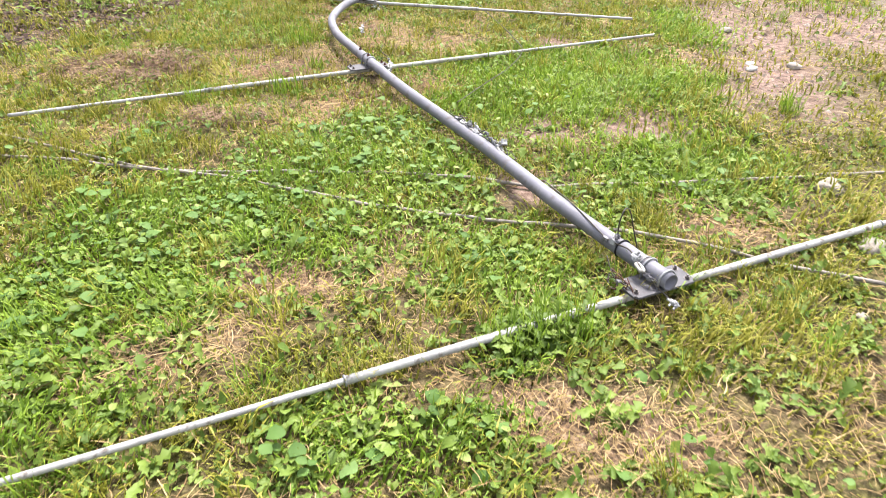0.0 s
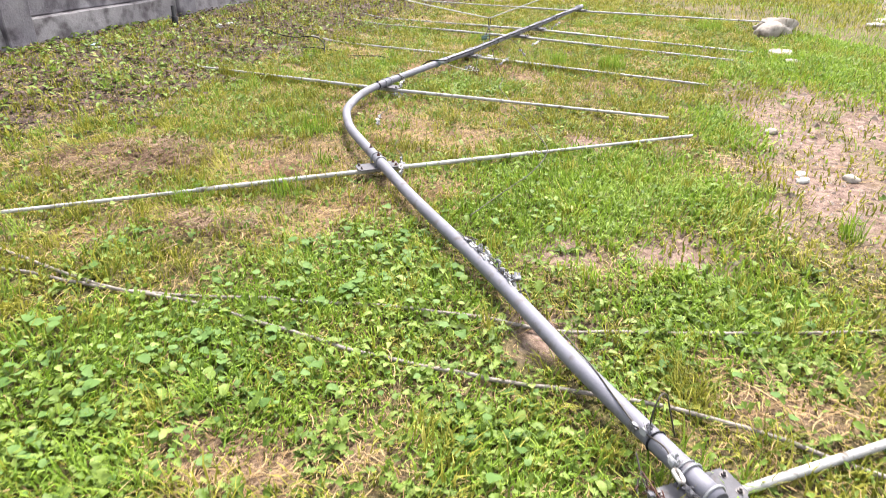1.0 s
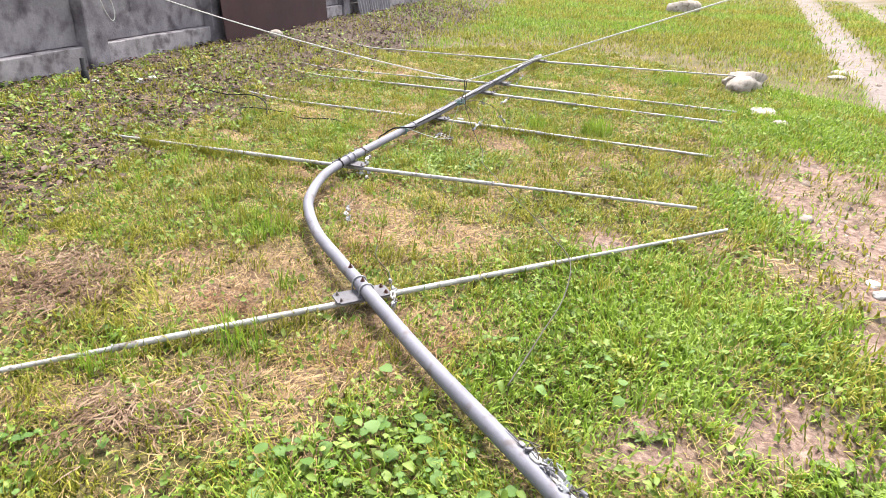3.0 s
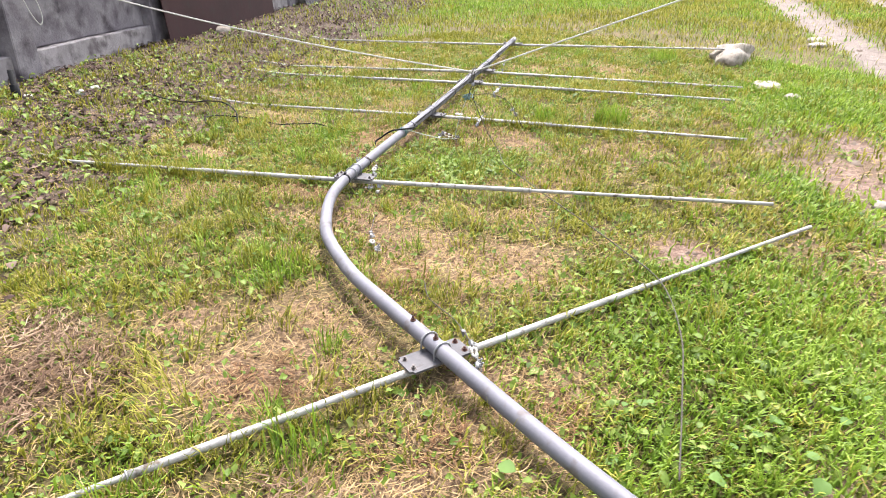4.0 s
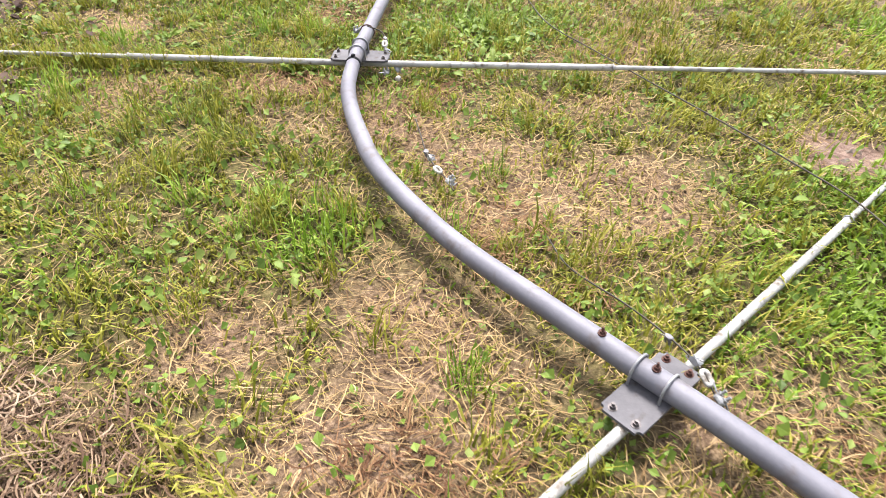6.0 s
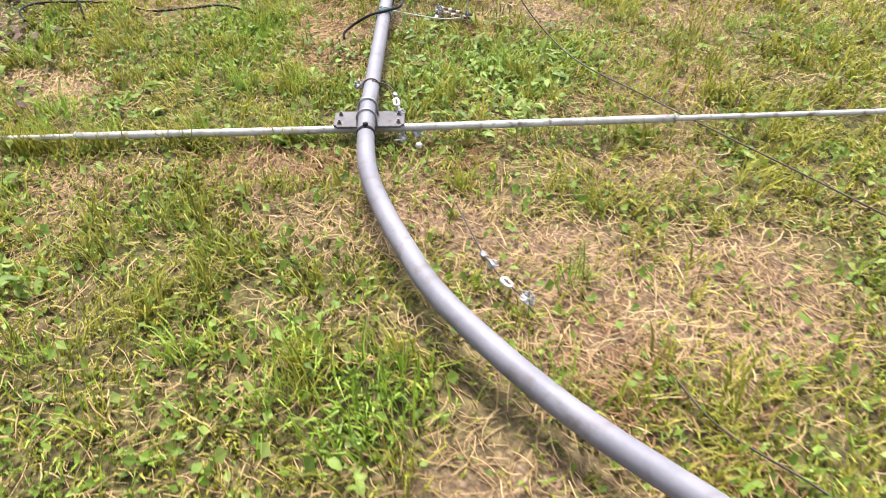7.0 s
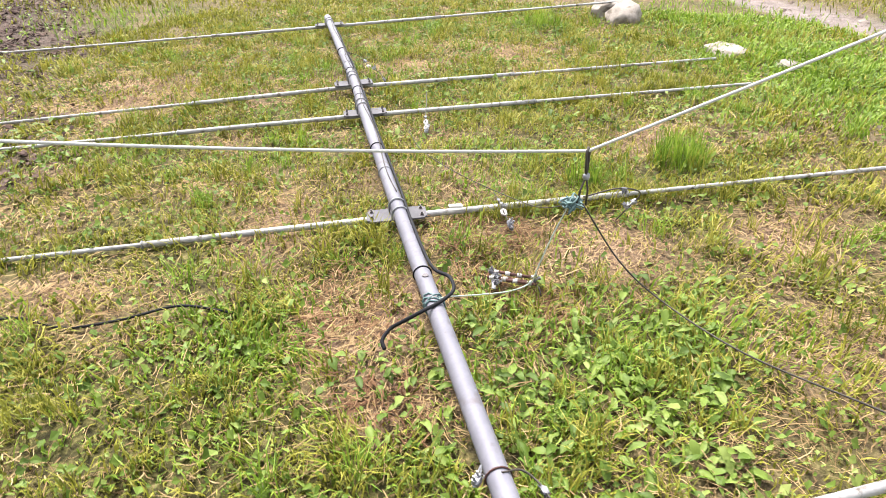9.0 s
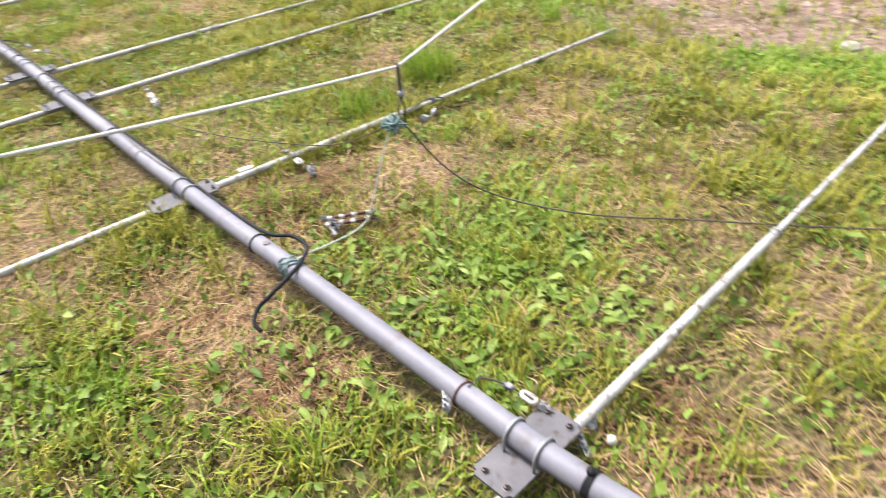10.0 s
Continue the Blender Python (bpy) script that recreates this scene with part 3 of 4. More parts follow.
mount((1.832, 1.6), (1.832, 1.584), (-0.948, 1.498, 0.059), (4.549, 1.628, 0.05))
mount((1.628, 4.78), (1.635, 4.767), (-0.77, 4.712, 0.058), (4.296, 4.818, 0.029), rusty=True)
mount((2.304, 7.057), (2.286, 7.025), (0.38, 8.918, 0.05), (4.185, 5.013, 0.136))
mount((3.722, 8.405), (3.737, 8.415), (1.881, 10.72, 0.02), (5.522, 6.173, 0.067))
mount((4.875, 9.447), (4.881, 9.449), (2.957, 11.786, 0.059), (6.753, 7.228, 0.058))
mount((5.40, 9.945), (5.395, 9.915), (3.183, 12.363, 0.058), (7.42, 7.632, 0.049))
mount((7.0, 11.48), (7.0, 11.48), (4.722, 14.35, 0.069), (8.906, 8.957, 0.194))

# ---- white rope, slung over the yard ----
HOOK = Vector((3.543, 7.392, 0.650))


def sling(a, b, sag, n=16):
    a, b = Vector(a), Vector(b)
    return [a.lerp(b, k / n) - Vector((0, 0, 4 * sag * (k / n) * (1 - k / n))) for k in range(n + 1)]


rope = tube([Vector((0.12, 11.405, 1.56))] + sling((0.305, 11.188, 1.49), HOOK, 0.094)[:-1] + sling(HOOK, (11.46, -4.70, 6.165), 0.0, 20), 0.0060, 8)
tagged(part("rope", rope, M_ROPE), "taut white rope slung from the wall across the yard", "rope")


# ---- steel ropes lying in the grass ----
def on_ground(points, lift=0.012, n=6):
    return [Vector((p.x, p.y, height(p.x, p.y) + lift)) for p in catmull([(x, y, 0) for x, y in points], n)]


rope_a = on_ground([(-2.2, 4.95), (-0.80, 4.18), (-0.45, 3.98), (-0.18, 3.77), (0.18, 3.54), (0.84, 3.24), (1.35, 2.97), (1.91, 2.63), (2.40, 2.43), (3.0, 2.22), (3.36, 2.14), (3.64, 2.04), (4.8, 1.65)], 0.022)
tagged(part("steel_rope", tube(rope_a, 0.0088, 7), M_CABLE), "old grey twisted steel rope lying in the grass", "steel rope", "ropes in the grass")
rope_b = on_ground([(-2.0, 5.6), (-0.80, 4.49), (-0.22, 3.86), (0.03, 3.62), (0.36, 3.39), (0.69, 3.06), (0.88, 2.87), (1.11, 2.66), (1.475, 2.395), (1.70, 2.25), (1.99, 2.05), (2.26, 1.80), (2.47, 1.53), (2.65, 1.35), (3.05, 0.9)], 0.028)
tagged(part("steel_rope", tube(rope_b, 0.0090, 7), M_CABLE), "old brown-grey twisted steel rope lying in the grass", "steel rope", "ropes in the grass")

# ---- grass, weeds and straw ----
rng = np.random.default_rng(7)


def scatter(n, x0, x1, y0, y1):
    return rng.uniform(x0, x1, n), rng.uniform(y0, y1, n)


def clear_of_boom(x, y):
    return np.clip((off_line([tuple(q) for q in BOOM_XY[::4]] + [tuple(BOOM_XY[-1])], x, y) - 0.022) / 0.04, 0, 1)


def comb(x, y, n, loose):
    """Which way the growth lies: swirls of a hand's width, more or less loosely kept to."""
    return 9.0 * fbm(x, y, 0.30, 210, 3) + rng.normal(0, loose, n)


def strands(name, x, y, length, wide, mat, label, loose=0.7, rise=0.03, category="straw"):
    """Dead stalks lying flat, each a bowed strip of three faces."""
    n = len(x)
    turn, bow = comb(x, y, n, loose), rng.normal(0, 0.30, n)
    z = land(x, y) + rise * rng.uniform(0.0, 1.0, n) ** 1.5
    px, py, pz = x, y, z
    v = np.empty((n, 8, 3), np.float32)
    for k in range(4):
        a = turn + bow * k
        w = wide * (0.5, 0.5, 0.45, 0.2)[k]
        v[:, 2 * k] = np.stack((px - np.sin(a) * w, py + np.cos(a) * w, pz), -1)
        v[:, 2 * k + 1] = np.stack((px + np.sin(a) * w, py - np.cos(a) * w, pz + w * 0.6), -1)
        px, py = px + np.cos(a) * length / 3, py + np.sin(a) * length / 3
        pz = np.maximum(pz + rng.normal(0, 0.10, n) * length / 3, z - 0.006)
    base = (np.arange(n) * 8)[:, None]
    quad = np.concatenate([base + np.array([0, 1, 3, 2]) + 2 * k for k in range(3)], 1).reshape(-1, 4)
    return tagged(new(name, mesh_of(name, v.reshape(-1, 3), quad, mat)), label, category, kind="stuff")


def blades(name, x, y, length, wide, lean, mat, label, flat=0.0, category="grass", stiff=False, loose=None):
    """Bent blades, each of three faces, rooted at x, y."""
    n = len(x)
    turn = rng.uniform(0, 2 * np.pi, n) if loose is None else comb(x, y, n, loose)
    dx, dy = np.cos(turn), np.sin(turn)
    sx, sy = -dy * wide / 2, dx * wide / 2
    a1, a2 = lean * rng.uniform(0.3, 0.8, n), lean * rng.uniform(0.9, 1.5, n)
    a2 = np.minimum(a2, 1.75)
    if stiff:
        a1 = lean * rng.uniform(0.92, 1.0, n)
        a2 = a1 + rng.uniform(-0.12, 0.12, n)
    swing = rng.normal(0, 0.55, n)
    ex, ey = np.cos(turn + swing), np.sin(turn + swing)
    z0 = land(x, y) - 0.004 + flat * rng.uniform(0, 1, n)
    m, t = length * 0.55, length * 0.45
    mx, my, mz = x + dx * m * np.sin(a1), y + dy * m * np.sin(a1), z0 + m * np.cos(a1)
    tx, ty, tz = mx + ex * t * np.sin(a2), my + ey * t * np.sin(a2), mz + t * np.cos(a2)
    tz = np.maximum(tz, z0 + 0.004)
    v = np.empty((n, 5, 3), np.float32)
    v[:, 0] = np.stack((x - sx, y - sy, z0), -1)
    v[:, 1] = np.stack((x + sx, y + sy, z0), -1)
    v[:, 2] = np.stack((mx + sx * 0.9, my + sy * 0.9, mz), -1)
    v[:, 3] = np.stack((mx - sx * 0.9, my - sy * 0.9, mz), -1)
    v[:, 4] = np.stack((tx, ty, tz), -1)
    base = (np.arange(n) * 5)[:, None]
    tri = np.concatenate((base + [0, 1, 2], base + [0, 2, 3], base + [3, 2, 4]), 1).reshape(-1, 3)
    return tagged(new(name, mesh_of(name, v.reshape(-1, 3), tri, mat)), label, category, kind="stuff")


OVAL = [(0.0, 0.0, 0.0), (0.22, 0.36, 0.05), (0.55, 0.5, 0.07), (0.84, 0.30, 0.03), (1.0, 0.0, -0.06)]
ROUND = [(0.0, 0.0, 0.0), (0.10, 0.30, 0.03), (0.38, 0.50, 0.05), (0.68, 0.44, 0.05), (0.90, 0.20, 0.02), (1.0, 0.0, -0.04)]
LOBED = [(0.0, 0.0, 0.0), (0.24, 0.14, 0.02), (0.34, 0.42, 0.05), (0.44, 0.20, 0.04), (0.58, 0.55, 0.07), (0.68, 0.26, 0.04), (0.82, 0.46, 0.04), (1.0, 0.0, -0.06)]


def leaves(name, x, y, size, tilt, mat, label, lift=(0.01, 0.05), slim=0.75, category="weeds", prof=OVAL):
    """Broad leaves with a fold along the middle and an uneven outline."""
    n = len(x)
    turn = rng.uniform(0, 2 * np.pi, n)
    d = np.stack((np.cos(turn), np.sin(turn)), -1)
    s = np.stack((-d[:, 1], d[:, 0]), -1)
    a = tilt * rng.uniform(-0.4, 1, n)
    droop = rng.uniform(0.0, 0.5, n)
    fold = rng.uniform(0.4, 3.0, n)
    z0 = land(x, y) + rng.uniform(*lift, n)
    rows, corners = [], []
    for along, half, up in prof:
        row = []
        for side in ((0,) if half == 0 else (-1, 0, 1)):
            q = size * along
            w = size * half * slim * side * rng.uniform(0.65, 1.25, n)
            curl = size * 0.06 * rng.uniform(-1, 1, n)
            row.append(len(corners))
            corners.append(np.stack((x + d[:, 0] * q * np.cos(a) + s[:, 0] * w, y + d[:, 1] * q * np.cos(a) + s[:, 1] * w,
                                     z0 + q * np.sin(a) + (size * up * fold + curl if side else size * (up * 0.3 - 0.02)) - droop * size * along ** 2), -1))
        rows.append(row)
    v = np.stack(corners, 1).astype(np.float32)
    f = []
    for A, B in zip(rows[:-1], rows[1:]):
        if len(A) == 1:
            f += [[A[0], B[0], B[1]], [A[0], B[1], B[2]]]
        elif len(B) == 1:
            f += [[A[0], B[0], A[1]], [A[1], B[0], A[2]]]
        else:
            f += [[A[0], B[0], B[1]], [A[0], B[1], A[1]], [A[1], B[1], B[2]], [A[1], B[2], A[2]]]
    base = (np.arange(n) * len(corners))[:, None]
    tri = np.concatenate([base + q for q in f], 1).reshape(-1, 3)
    return tagged(new(name, mesh_of(name, v.reshape(-1, 3), tri, mat, True)), label, category, kind="stuff")


def keep(x, y, chance):
    k = rng.uniform(0, 1, len(x)) < chance
    return x[k], y[k]


def stretch(x, y):
    """1 along the antenna, falling off away from it."""
    d = off_line([(0.6, 0.6), (1.2, 4.0), (1.8, 6.6), (3.7, 8.1), (6.5, 10.6)], x, y)
    return np.clip(1.25 - d / 4.2, 0.0, 1)


def soilness(x, y):
    return np.clip(np.maximum(zone(BARE, x, y), track(x, y)) + 0.55 * litter_strip(x, y), 0, 1)


def flecks(name, x, y, size, mat, label, lift=(0.004, 0.03), slim=0.55, category="weeds"):
    """Small folded leaflets of four faces."""
    n = len(x)
    turn, a = rng.uniform(0, 2 * np.pi, n), rng.uniform(-0.2, 0.9, n)
    d = np.stack((np.cos(turn), np.sin(turn)), -1)
    s = np.stack((-d[:, 1], d[:, 0]), -1) * (size * slim / 2)[:, None]
    z0 = land(x, y) + rng.uniform(*lift, n)
    roll = rng.uniform(-0.5, 0.5, n) * size
    v = np.empty((n, 5, 3), np.float32)
    for k, (along, side, up) in enumerate(((0, 0, 0), (0.5, 1, 0.10), (1, 0, -0.05), (0.5, -1, 0.10), (0.5, 0, 0))):
        v[:, k, 0] = x + d[:, 0] * size * along * np.cos(a) + s[:, 0] * side
        v[:, k, 1] = y + d[:, 1] * size * along * np.cos(a) + s[:, 1] * side
        v[:, k, 2] = z0 + size * along * np.sin(a) + up * size + side * roll
    base = (np.arange(n) * 5)[:, None]
    tri = np.concatenate([base + q for q in ([0, 4, 1], [1, 4, 2], [2, 4, 3], [3, 4, 0])], 1).reshape(-1, 3)
    return tagged(new(name, mesh_of(name, v.reshape(-1, 3), tri, mat)), label, category, kind="stuff")


# lawn: short matted yellow-green blades
x, y = scatter(640000, -2.5, 9.5, 0.2, 14.0)
dry, bare = dryness(x, y), soilness(x, y)
lushness = np.maximum(lush_at(x, y), 0.5 * zone(LEAFY, x, y))
x, y = keep(x, y, (0.10 + 0.90 * stretch(x, y)) * (1 - 0.75 * dry) * (1 - 0.8 * bare) * (1 - 0.65 * lushness) * np.clip(3.4 * fbm(x, y, 0.15, 33) - 1.0, 0.06, 1) * (from_wall(x, y) > 0.05))
far = 1 - stretch(x, y)
tall = 0.30 + 2.6 * np.clip(fbm(x, y, 0.22, 60) - 0.12, 0, 1) ** 1.6
n = len(x)
blades("lawn_grass", x, y, rng.uniform(0.04, 0.115, n) * tall * (0.35 + 0.65 * clear_of_boom(x, y)), rng.uniform(0.0035, 0.0092, n) * (1 + 1.2 * far), rng.uniform(0.5, 1.5, n), M_GRASS, "short matted yellow-green lawn grass", loose=1.0)

# small weeds and clover all through the lawn
x, y = scatter(250000, -2.5, 9.5, 0.2, 13.0)
x, y = keep(x, y, (0.05 + 0.95 * stretch(x, y)) * (1 - 0.7 * dryness(x, y)) * (1 - 0.9 * soilness(x, y)) * np.clip(2.2 * fbm(x, y, 0.3, 35) - 0.55, 0, 1) * clear_of_boom(x, y))
n = len(x)
flecks("clover", x, y, 0.010 + 0.034 * rng.uniform(0, 1, n) ** 2, M_LEAF, "small clover and chickweed leaves in the lawn", (0.008, 0.045), 0.7)

# lush: upright strong green blades
x, y = scatter(620000, -2.5, 9.5, 0.2, 12.0)
lush = np.clip(lush_at(x, y) + np.maximum(0.65 * zone(LEAFY, x, y), 0.4 * zone(BLADED, x, y)) + 1.1 * np.clip(fbm(x, y, 0.6, 82) - 0.57, 0, 1), 0, 1)
x, y = keep(x, y, (0.10 + 0.9 * stretch(x, y)) * lush * (1 - 0.9 * soilness(x, y)) * (from_wall(x, y) > 0.3))
far = 1 - stretch(x, y)
n = len(x)
blades("lush_grass", x, y, rng.uniform(0.035, 0.11, n) * (0.3 + 0.7 * clear_of_boom(x, y)), rng.uniform(0.0045, 0.011, n) * (1 + 1.2 * far), rng.uniform(0.45, 1.4, n), M_LUSH, "lush deep green grass in patches", loose=1.1)

# straw lying flat in the dry patches
x, y = scatter(400000, -2.5, 9.5, 0.2, 13.0)
x, y = keep(x, y, (0.08 + 0.92 * stretch(x, y)) * np.clip(dryness(x, y) * 0.95 + 0.25, 0, 1) * (1 - 0.85 * soilness(x, y)) * (1 - 0.8 * np.maximum(lush_at(x, y), 0.5 * zone(LEAFY, x, y))) * (from_wall(x, y) > 0.1))
n = len(x)
strands("dry_straw", x, y, 0.03 + 0.11 * rng.uniform(0, 1, n) ** 2, rng.uniform(0.0016, 0.0042, n) * (1 + 1.2 * (1 - stretch(x, y))), M_STRAW, "matted dry straw lying on the lawn", 0.8, 0.038)

# russet dead grass in matted patches
x, y = scatter(110000, 0.6, 4.4, 3.8, 8.8)
x, y = keep(x, y, zone(RUSSET, x, y, 0.7) * np.clip(4 * fbm(x, y, 0.13, 73) - 1.3, 0.05, 1) * clear_of_boom(x, y))
n = len(x)
strands("dead_grass", x, y, 0.03 + 0.08 * rng.uniform(0, 1, n), rng.uniform(0.0022, 0.0052, n), M_RUSSET, "matted russet dead grass beside the boom", 0.9, 0.045)

x, y = scatter(120000, -1.2, 1.4, 3.6, 6.6)
x, y = keep(x, y, zone(HAY, x, y, 0.75) * np.clip(4 * fbm(x, y, 0.12, 71) - 1.35, 0.03, 1))
n = len(x)
strands("hay_clump", x, y, rng.uniform(0.03, 0.12, n), rng.uniform(0.002, 0.006, n), M_HAY, "brown rotting hay raked into low heaps", 1.0, 0.055, "hay")

# broad-leaved weeds
x, y = scatter(150000, -2.2, 9.0, 0.3, 12.0)
x, y = keep(x, y, np.clip(0.55 * zone(LEAFY, x, y) + 0.10 * np.maximum(zone(LUSH, x, y), zone(LUSH_BAND, x, y)) + 0.006, 0, 1) * (1 - 0.85 * soilness(x, y)) * clear_of_boom(x, y) * (0.3 + 0.7 * stretch(x, y)))
n = len(x)
leaves("broadleaf_weeds", x, y, 0.016 + 0.046 * rng.uniform(0, 1, n) ** 1.8, rng.uniform(0.1, 1.1, n), M_LEAF, "round-leaved green weeds growing in the lawn", (0.01, 0.06), 0.68)
x, y = scatter(26000, -1.6, 3.4, 0.6, 4.6)
x, y = keep(x, y, np.clip(0.24 * zone(LEAFY, x, y) + 0.02 * zone(LUSH_BAND, x, y) + 0.006, 0, 1) * np.clip(4 * fbm(x, y, 0.2, 67) - 1.4, 0.04, 1) * (1 - 0.85 * soilness(x, y)) * clear_of_boom(x, y))
n = len(x)
leaves("round_weed_leaves", x, y, 0.024 + 0.042 * rng.uniform(0, 1, n) ** 1.5, rng.uniform(-0.1, 0.55, n), M_BROAD, "large pale round weed leaves spread over the grass", (0.03, 0.075), 0.95, prof=ROUND)
x, y = scatter(30000, 0.5, 4.5, 5.8, 8.8)
x, y = keep(x, y, np.clip(0.55 * zone(BLADED, x, y, 0.8), 0, 1) * np.clip(3 * fbm(x, y, 0.14, 66) - 0.9, 0.05, 1) * clear_of_boom(x, y))
n = len(x)
leaves("plantain_leaves", x, y, rng.uniform(0.03, 0.085, n), rng.uniform(0.1, 1.2, n), M_LEAF, "dense patch of narrow bright green weed leaves", (0.005, 0.05), 0.42)

# dandelion rosettes: long narrow leaves round a root
x, y = scatter(900, -2.0, 8.5, 0.4, 11.0)
x, y = keep(x, y, np.clip(0.18 + 0.8 * zone(LUSH, x, y) + 0.5 * zone(LEAFY, x, y), 0, 1) * (1 - 0.7 * soilness(x, y)) * clear_of_boom(x, y))
x, y = np.repeat(x, 9), np.repeat(y, 9)
n = len(x)
leaves("dandelion_leaves", x + rng.normal(0, 0.012, n), y + rng.normal(0, 0.012, n), rng.uniform(0.05, 0.13, n), rng.uniform(0.3, 1.0, n), M_LEAF, "rosettes of long green dandelion leaves", (0.005, 0.02), 0.30, prof=LOBED)

# coarser rosettes and docks round the boom's open end
x, y = scatter(700, -0.9, 2.9, 0.5, 2.9)
x, y = keep(x, y, np.clip(1.5 * fbm(x, y, 0.45, 140) - 0.35 + 0.5 * zone(LUSH, x, y), 0, 1) * clear_of_boom(x, y))
x, y = np.concatenate((x, rng.normal(1.30, 0.13, 16))), np.concatenate((y, rng.normal(1.57, 0.06, 16)))
x, y = np.repeat(x, 8), np.repeat(y, 8)
n = len(x)
leaves("dock_leaves", x + rng.normal(0, 0.02, n), y + rng.normal(0, 0.02, n), 0.03 + 0.085 * rng.uniform(0, 1, n) ** 1.6, rng.uniform(0.2, 1.2, n), M_LEAF, "notched green dandelion and dock leaves in the grass", (0.003, 0.03), 0.42, prof=LOBED)

# loose clumps, their blades arching outwards
cx, cy = scatter(2300, -2.0, 9.0, 0.3, 13.0)
cx, cy = keep(cx, cy, (0.1 + 0.9 * stretch(cx, cy)) * (1 - 0.9 * soilness(cx, cy)) * (1 - 0.7 * dryness(cx, cy)) * np.clip(2.4 * fbm(cx, cy, 0.7, 150) - 0.6, 0.05, 1) * clear_of_boom(cx, cy) * (from_wall(cx, cy) > 0.3))
cut = rng.uniform(0, 1, len(cx)) < 0.35
for sel, mat, name, label in ((cut, M_LUSH, "green_grass_clumps", "arching clumps of longer green grass"), (~cut, M_GRASS, "pale_grass_clumps", "arching clumps of longer yellow-green grass")):
    x, y = np.repeat(cx[sel], 34), np.repeat(cy[sel], 34)
    big = np.repeat(rng.uniform(0.55, 1.25, sel.sum()), 34)
    n = len(x)
    blades(name, x + rng.normal(0, 0.03, n) * big, y + rng.normal(0, 0.03, n) * big, rng.uniform(0.08, 0.19, n) * big, rng.uniform(0.003, 0.0065, n), rng.uniform(0.35, 1.35, n), mat, label)

# grass grown over stretches of the thin tubes
for (ax, ay), (bx, by), k in (((2.1, 7.24), (0.75, 8.53), 1000), ((0.5, 8.76), (0.36, 8.9), 30), ((1.4, 4.74), (-0.6, 4.73), 260), ((2.4, 6.94), (4.1, 5.13), 160), ((3.9, 8.15), (5.5, 6.32), 420), ((3.5, 8.64), (2.0, 10.55), 220),
                              ((4.95, 9.33), (6.8, 7.35), 260), ((4.7, 9.63), (3.0, 11.6), 130), ((5.45, 9.81), (7.3, 7.73), 160), ((6.95, 11.53), (5.9, 12.75), 140), ((7.1, 11.37), (7.5, 10.9), 90), ((0.2, 1.59), (1.0, 1.60), 140)):
    f = rng.uniform(0, 1, k * 3)
    x, y = ax + (bx - ax) * f, ay + (by - ay) * f
    x, y = keep(x, y, np.clip(5 * fbm(x, y, 0.35, 170) - 2.2, 0, 1))
    n = len(x)
    blades("tube_grass", x + rng.normal(0, 0.025, n), y + rng.normal(0, 0.025, n), rng.uniform(0.09, 0.17, n), rng.uniform(0.003, 0.006, n), rng.uniform(0.3, 1.1, n), M_GRASS, "grass blades grown over a thin tube")

# weeds that hide a stretch of the thin tube
x, y = rng.normal(1.28, 0.12, 300), rng.normal(1.56, 0.055, 300)
leaves("tube_weeds", x, y, rng.uniform(0.03, 0.085, 300), rng.uniform(0.3, 1.3, 300), M_LEAF, "notched weed leaves grown over the thin tube", (0.01, 0.075), 0.45, prof=LOBED)

# fallen leaves along the wall
x, y = scatter(60000, -4.0, 12.0, 6.0, 24.0)
x, y = keep(x, y, litter_strip(x, y) * np.clip(3 * fbm(x, y, 0.5, 93) - 0.55, 0.2, 1))
n = len(x)
leaves("fallen_leaves", x, y, rng.uniform(0.03, 0.09, n), rng.uniform(-0.3, 0.7, n), M_FALLEN, "brown fallen leaves along the foot of the wall", (0.005, 0.045), 0.7, "leaf litter")
x, y = scatter(60000, -4.0, 12.0, 6.0, 24.0)
x, y = keep(x, y, 0.85 * litter_strip(x, y) * np.clip(fbm(x, y, 0.8, 91) * 2.4 - 0.6, 0, 1) * np.clip(1.3 - (y - 8) / 4.5, 0.22, 1))
n = len(x)
leaves("wall_foot_weeds", x, y, rng.uniform(0.04, 0.09, n), rng.uniform(0.2, 0.9, n), M_LEAF, "low green weeds among the fallen leaves", (0.01, 0.06), 0.6)

# coarser grass farther off
x, y = scatter(420000, -6, 34, -3, 34)
d = off_line([(0.6, 0.6), (1.2, 4.0), (1.8, 6.6), (3.7, 8.1), (6.5, 10.6)], x, y)
x, y = keep(x, y, np.clip((d - 2.6) / 3, 0, 1) * np.clip(1.5 - d / 20, 0.15, 1) * (1 - 0.92 * np.clip(np.maximum(0.9 * zone(BARE, x, y), track(x, y)), 0, 1)) * (from_wall(x, y) > 0.4) * (1 - 0.75 * litter_strip(x, y)))
n = len(x)
grow = 1 + np.clip((np.hypot(x - 2, y - 4) - 6) / 10, 0, 1.6)
green = fbm(x, y, 1.6, 120) + 0.4 * zone(LUSH, x, y) + rng.uniform(-0.16, 0.16, len(x)) > 0.56
for sel, mat, name, label in ((green, M_LUSH, "rough_grass", "rough green grass of the yard"), (~green, M_GRASS, "pale_rough_grass", "rough yellow-green grass of the yard")):
    k = sel.sum()
    blades(name, x[sel], y[sel], rng.uniform(0.05, 0.12, k) * np.sqrt(grow[sel]), rng.uniform(0.006, 0.012, k) * grow[sel], rng.uniform(0.4, 1.3, k), mat, label)

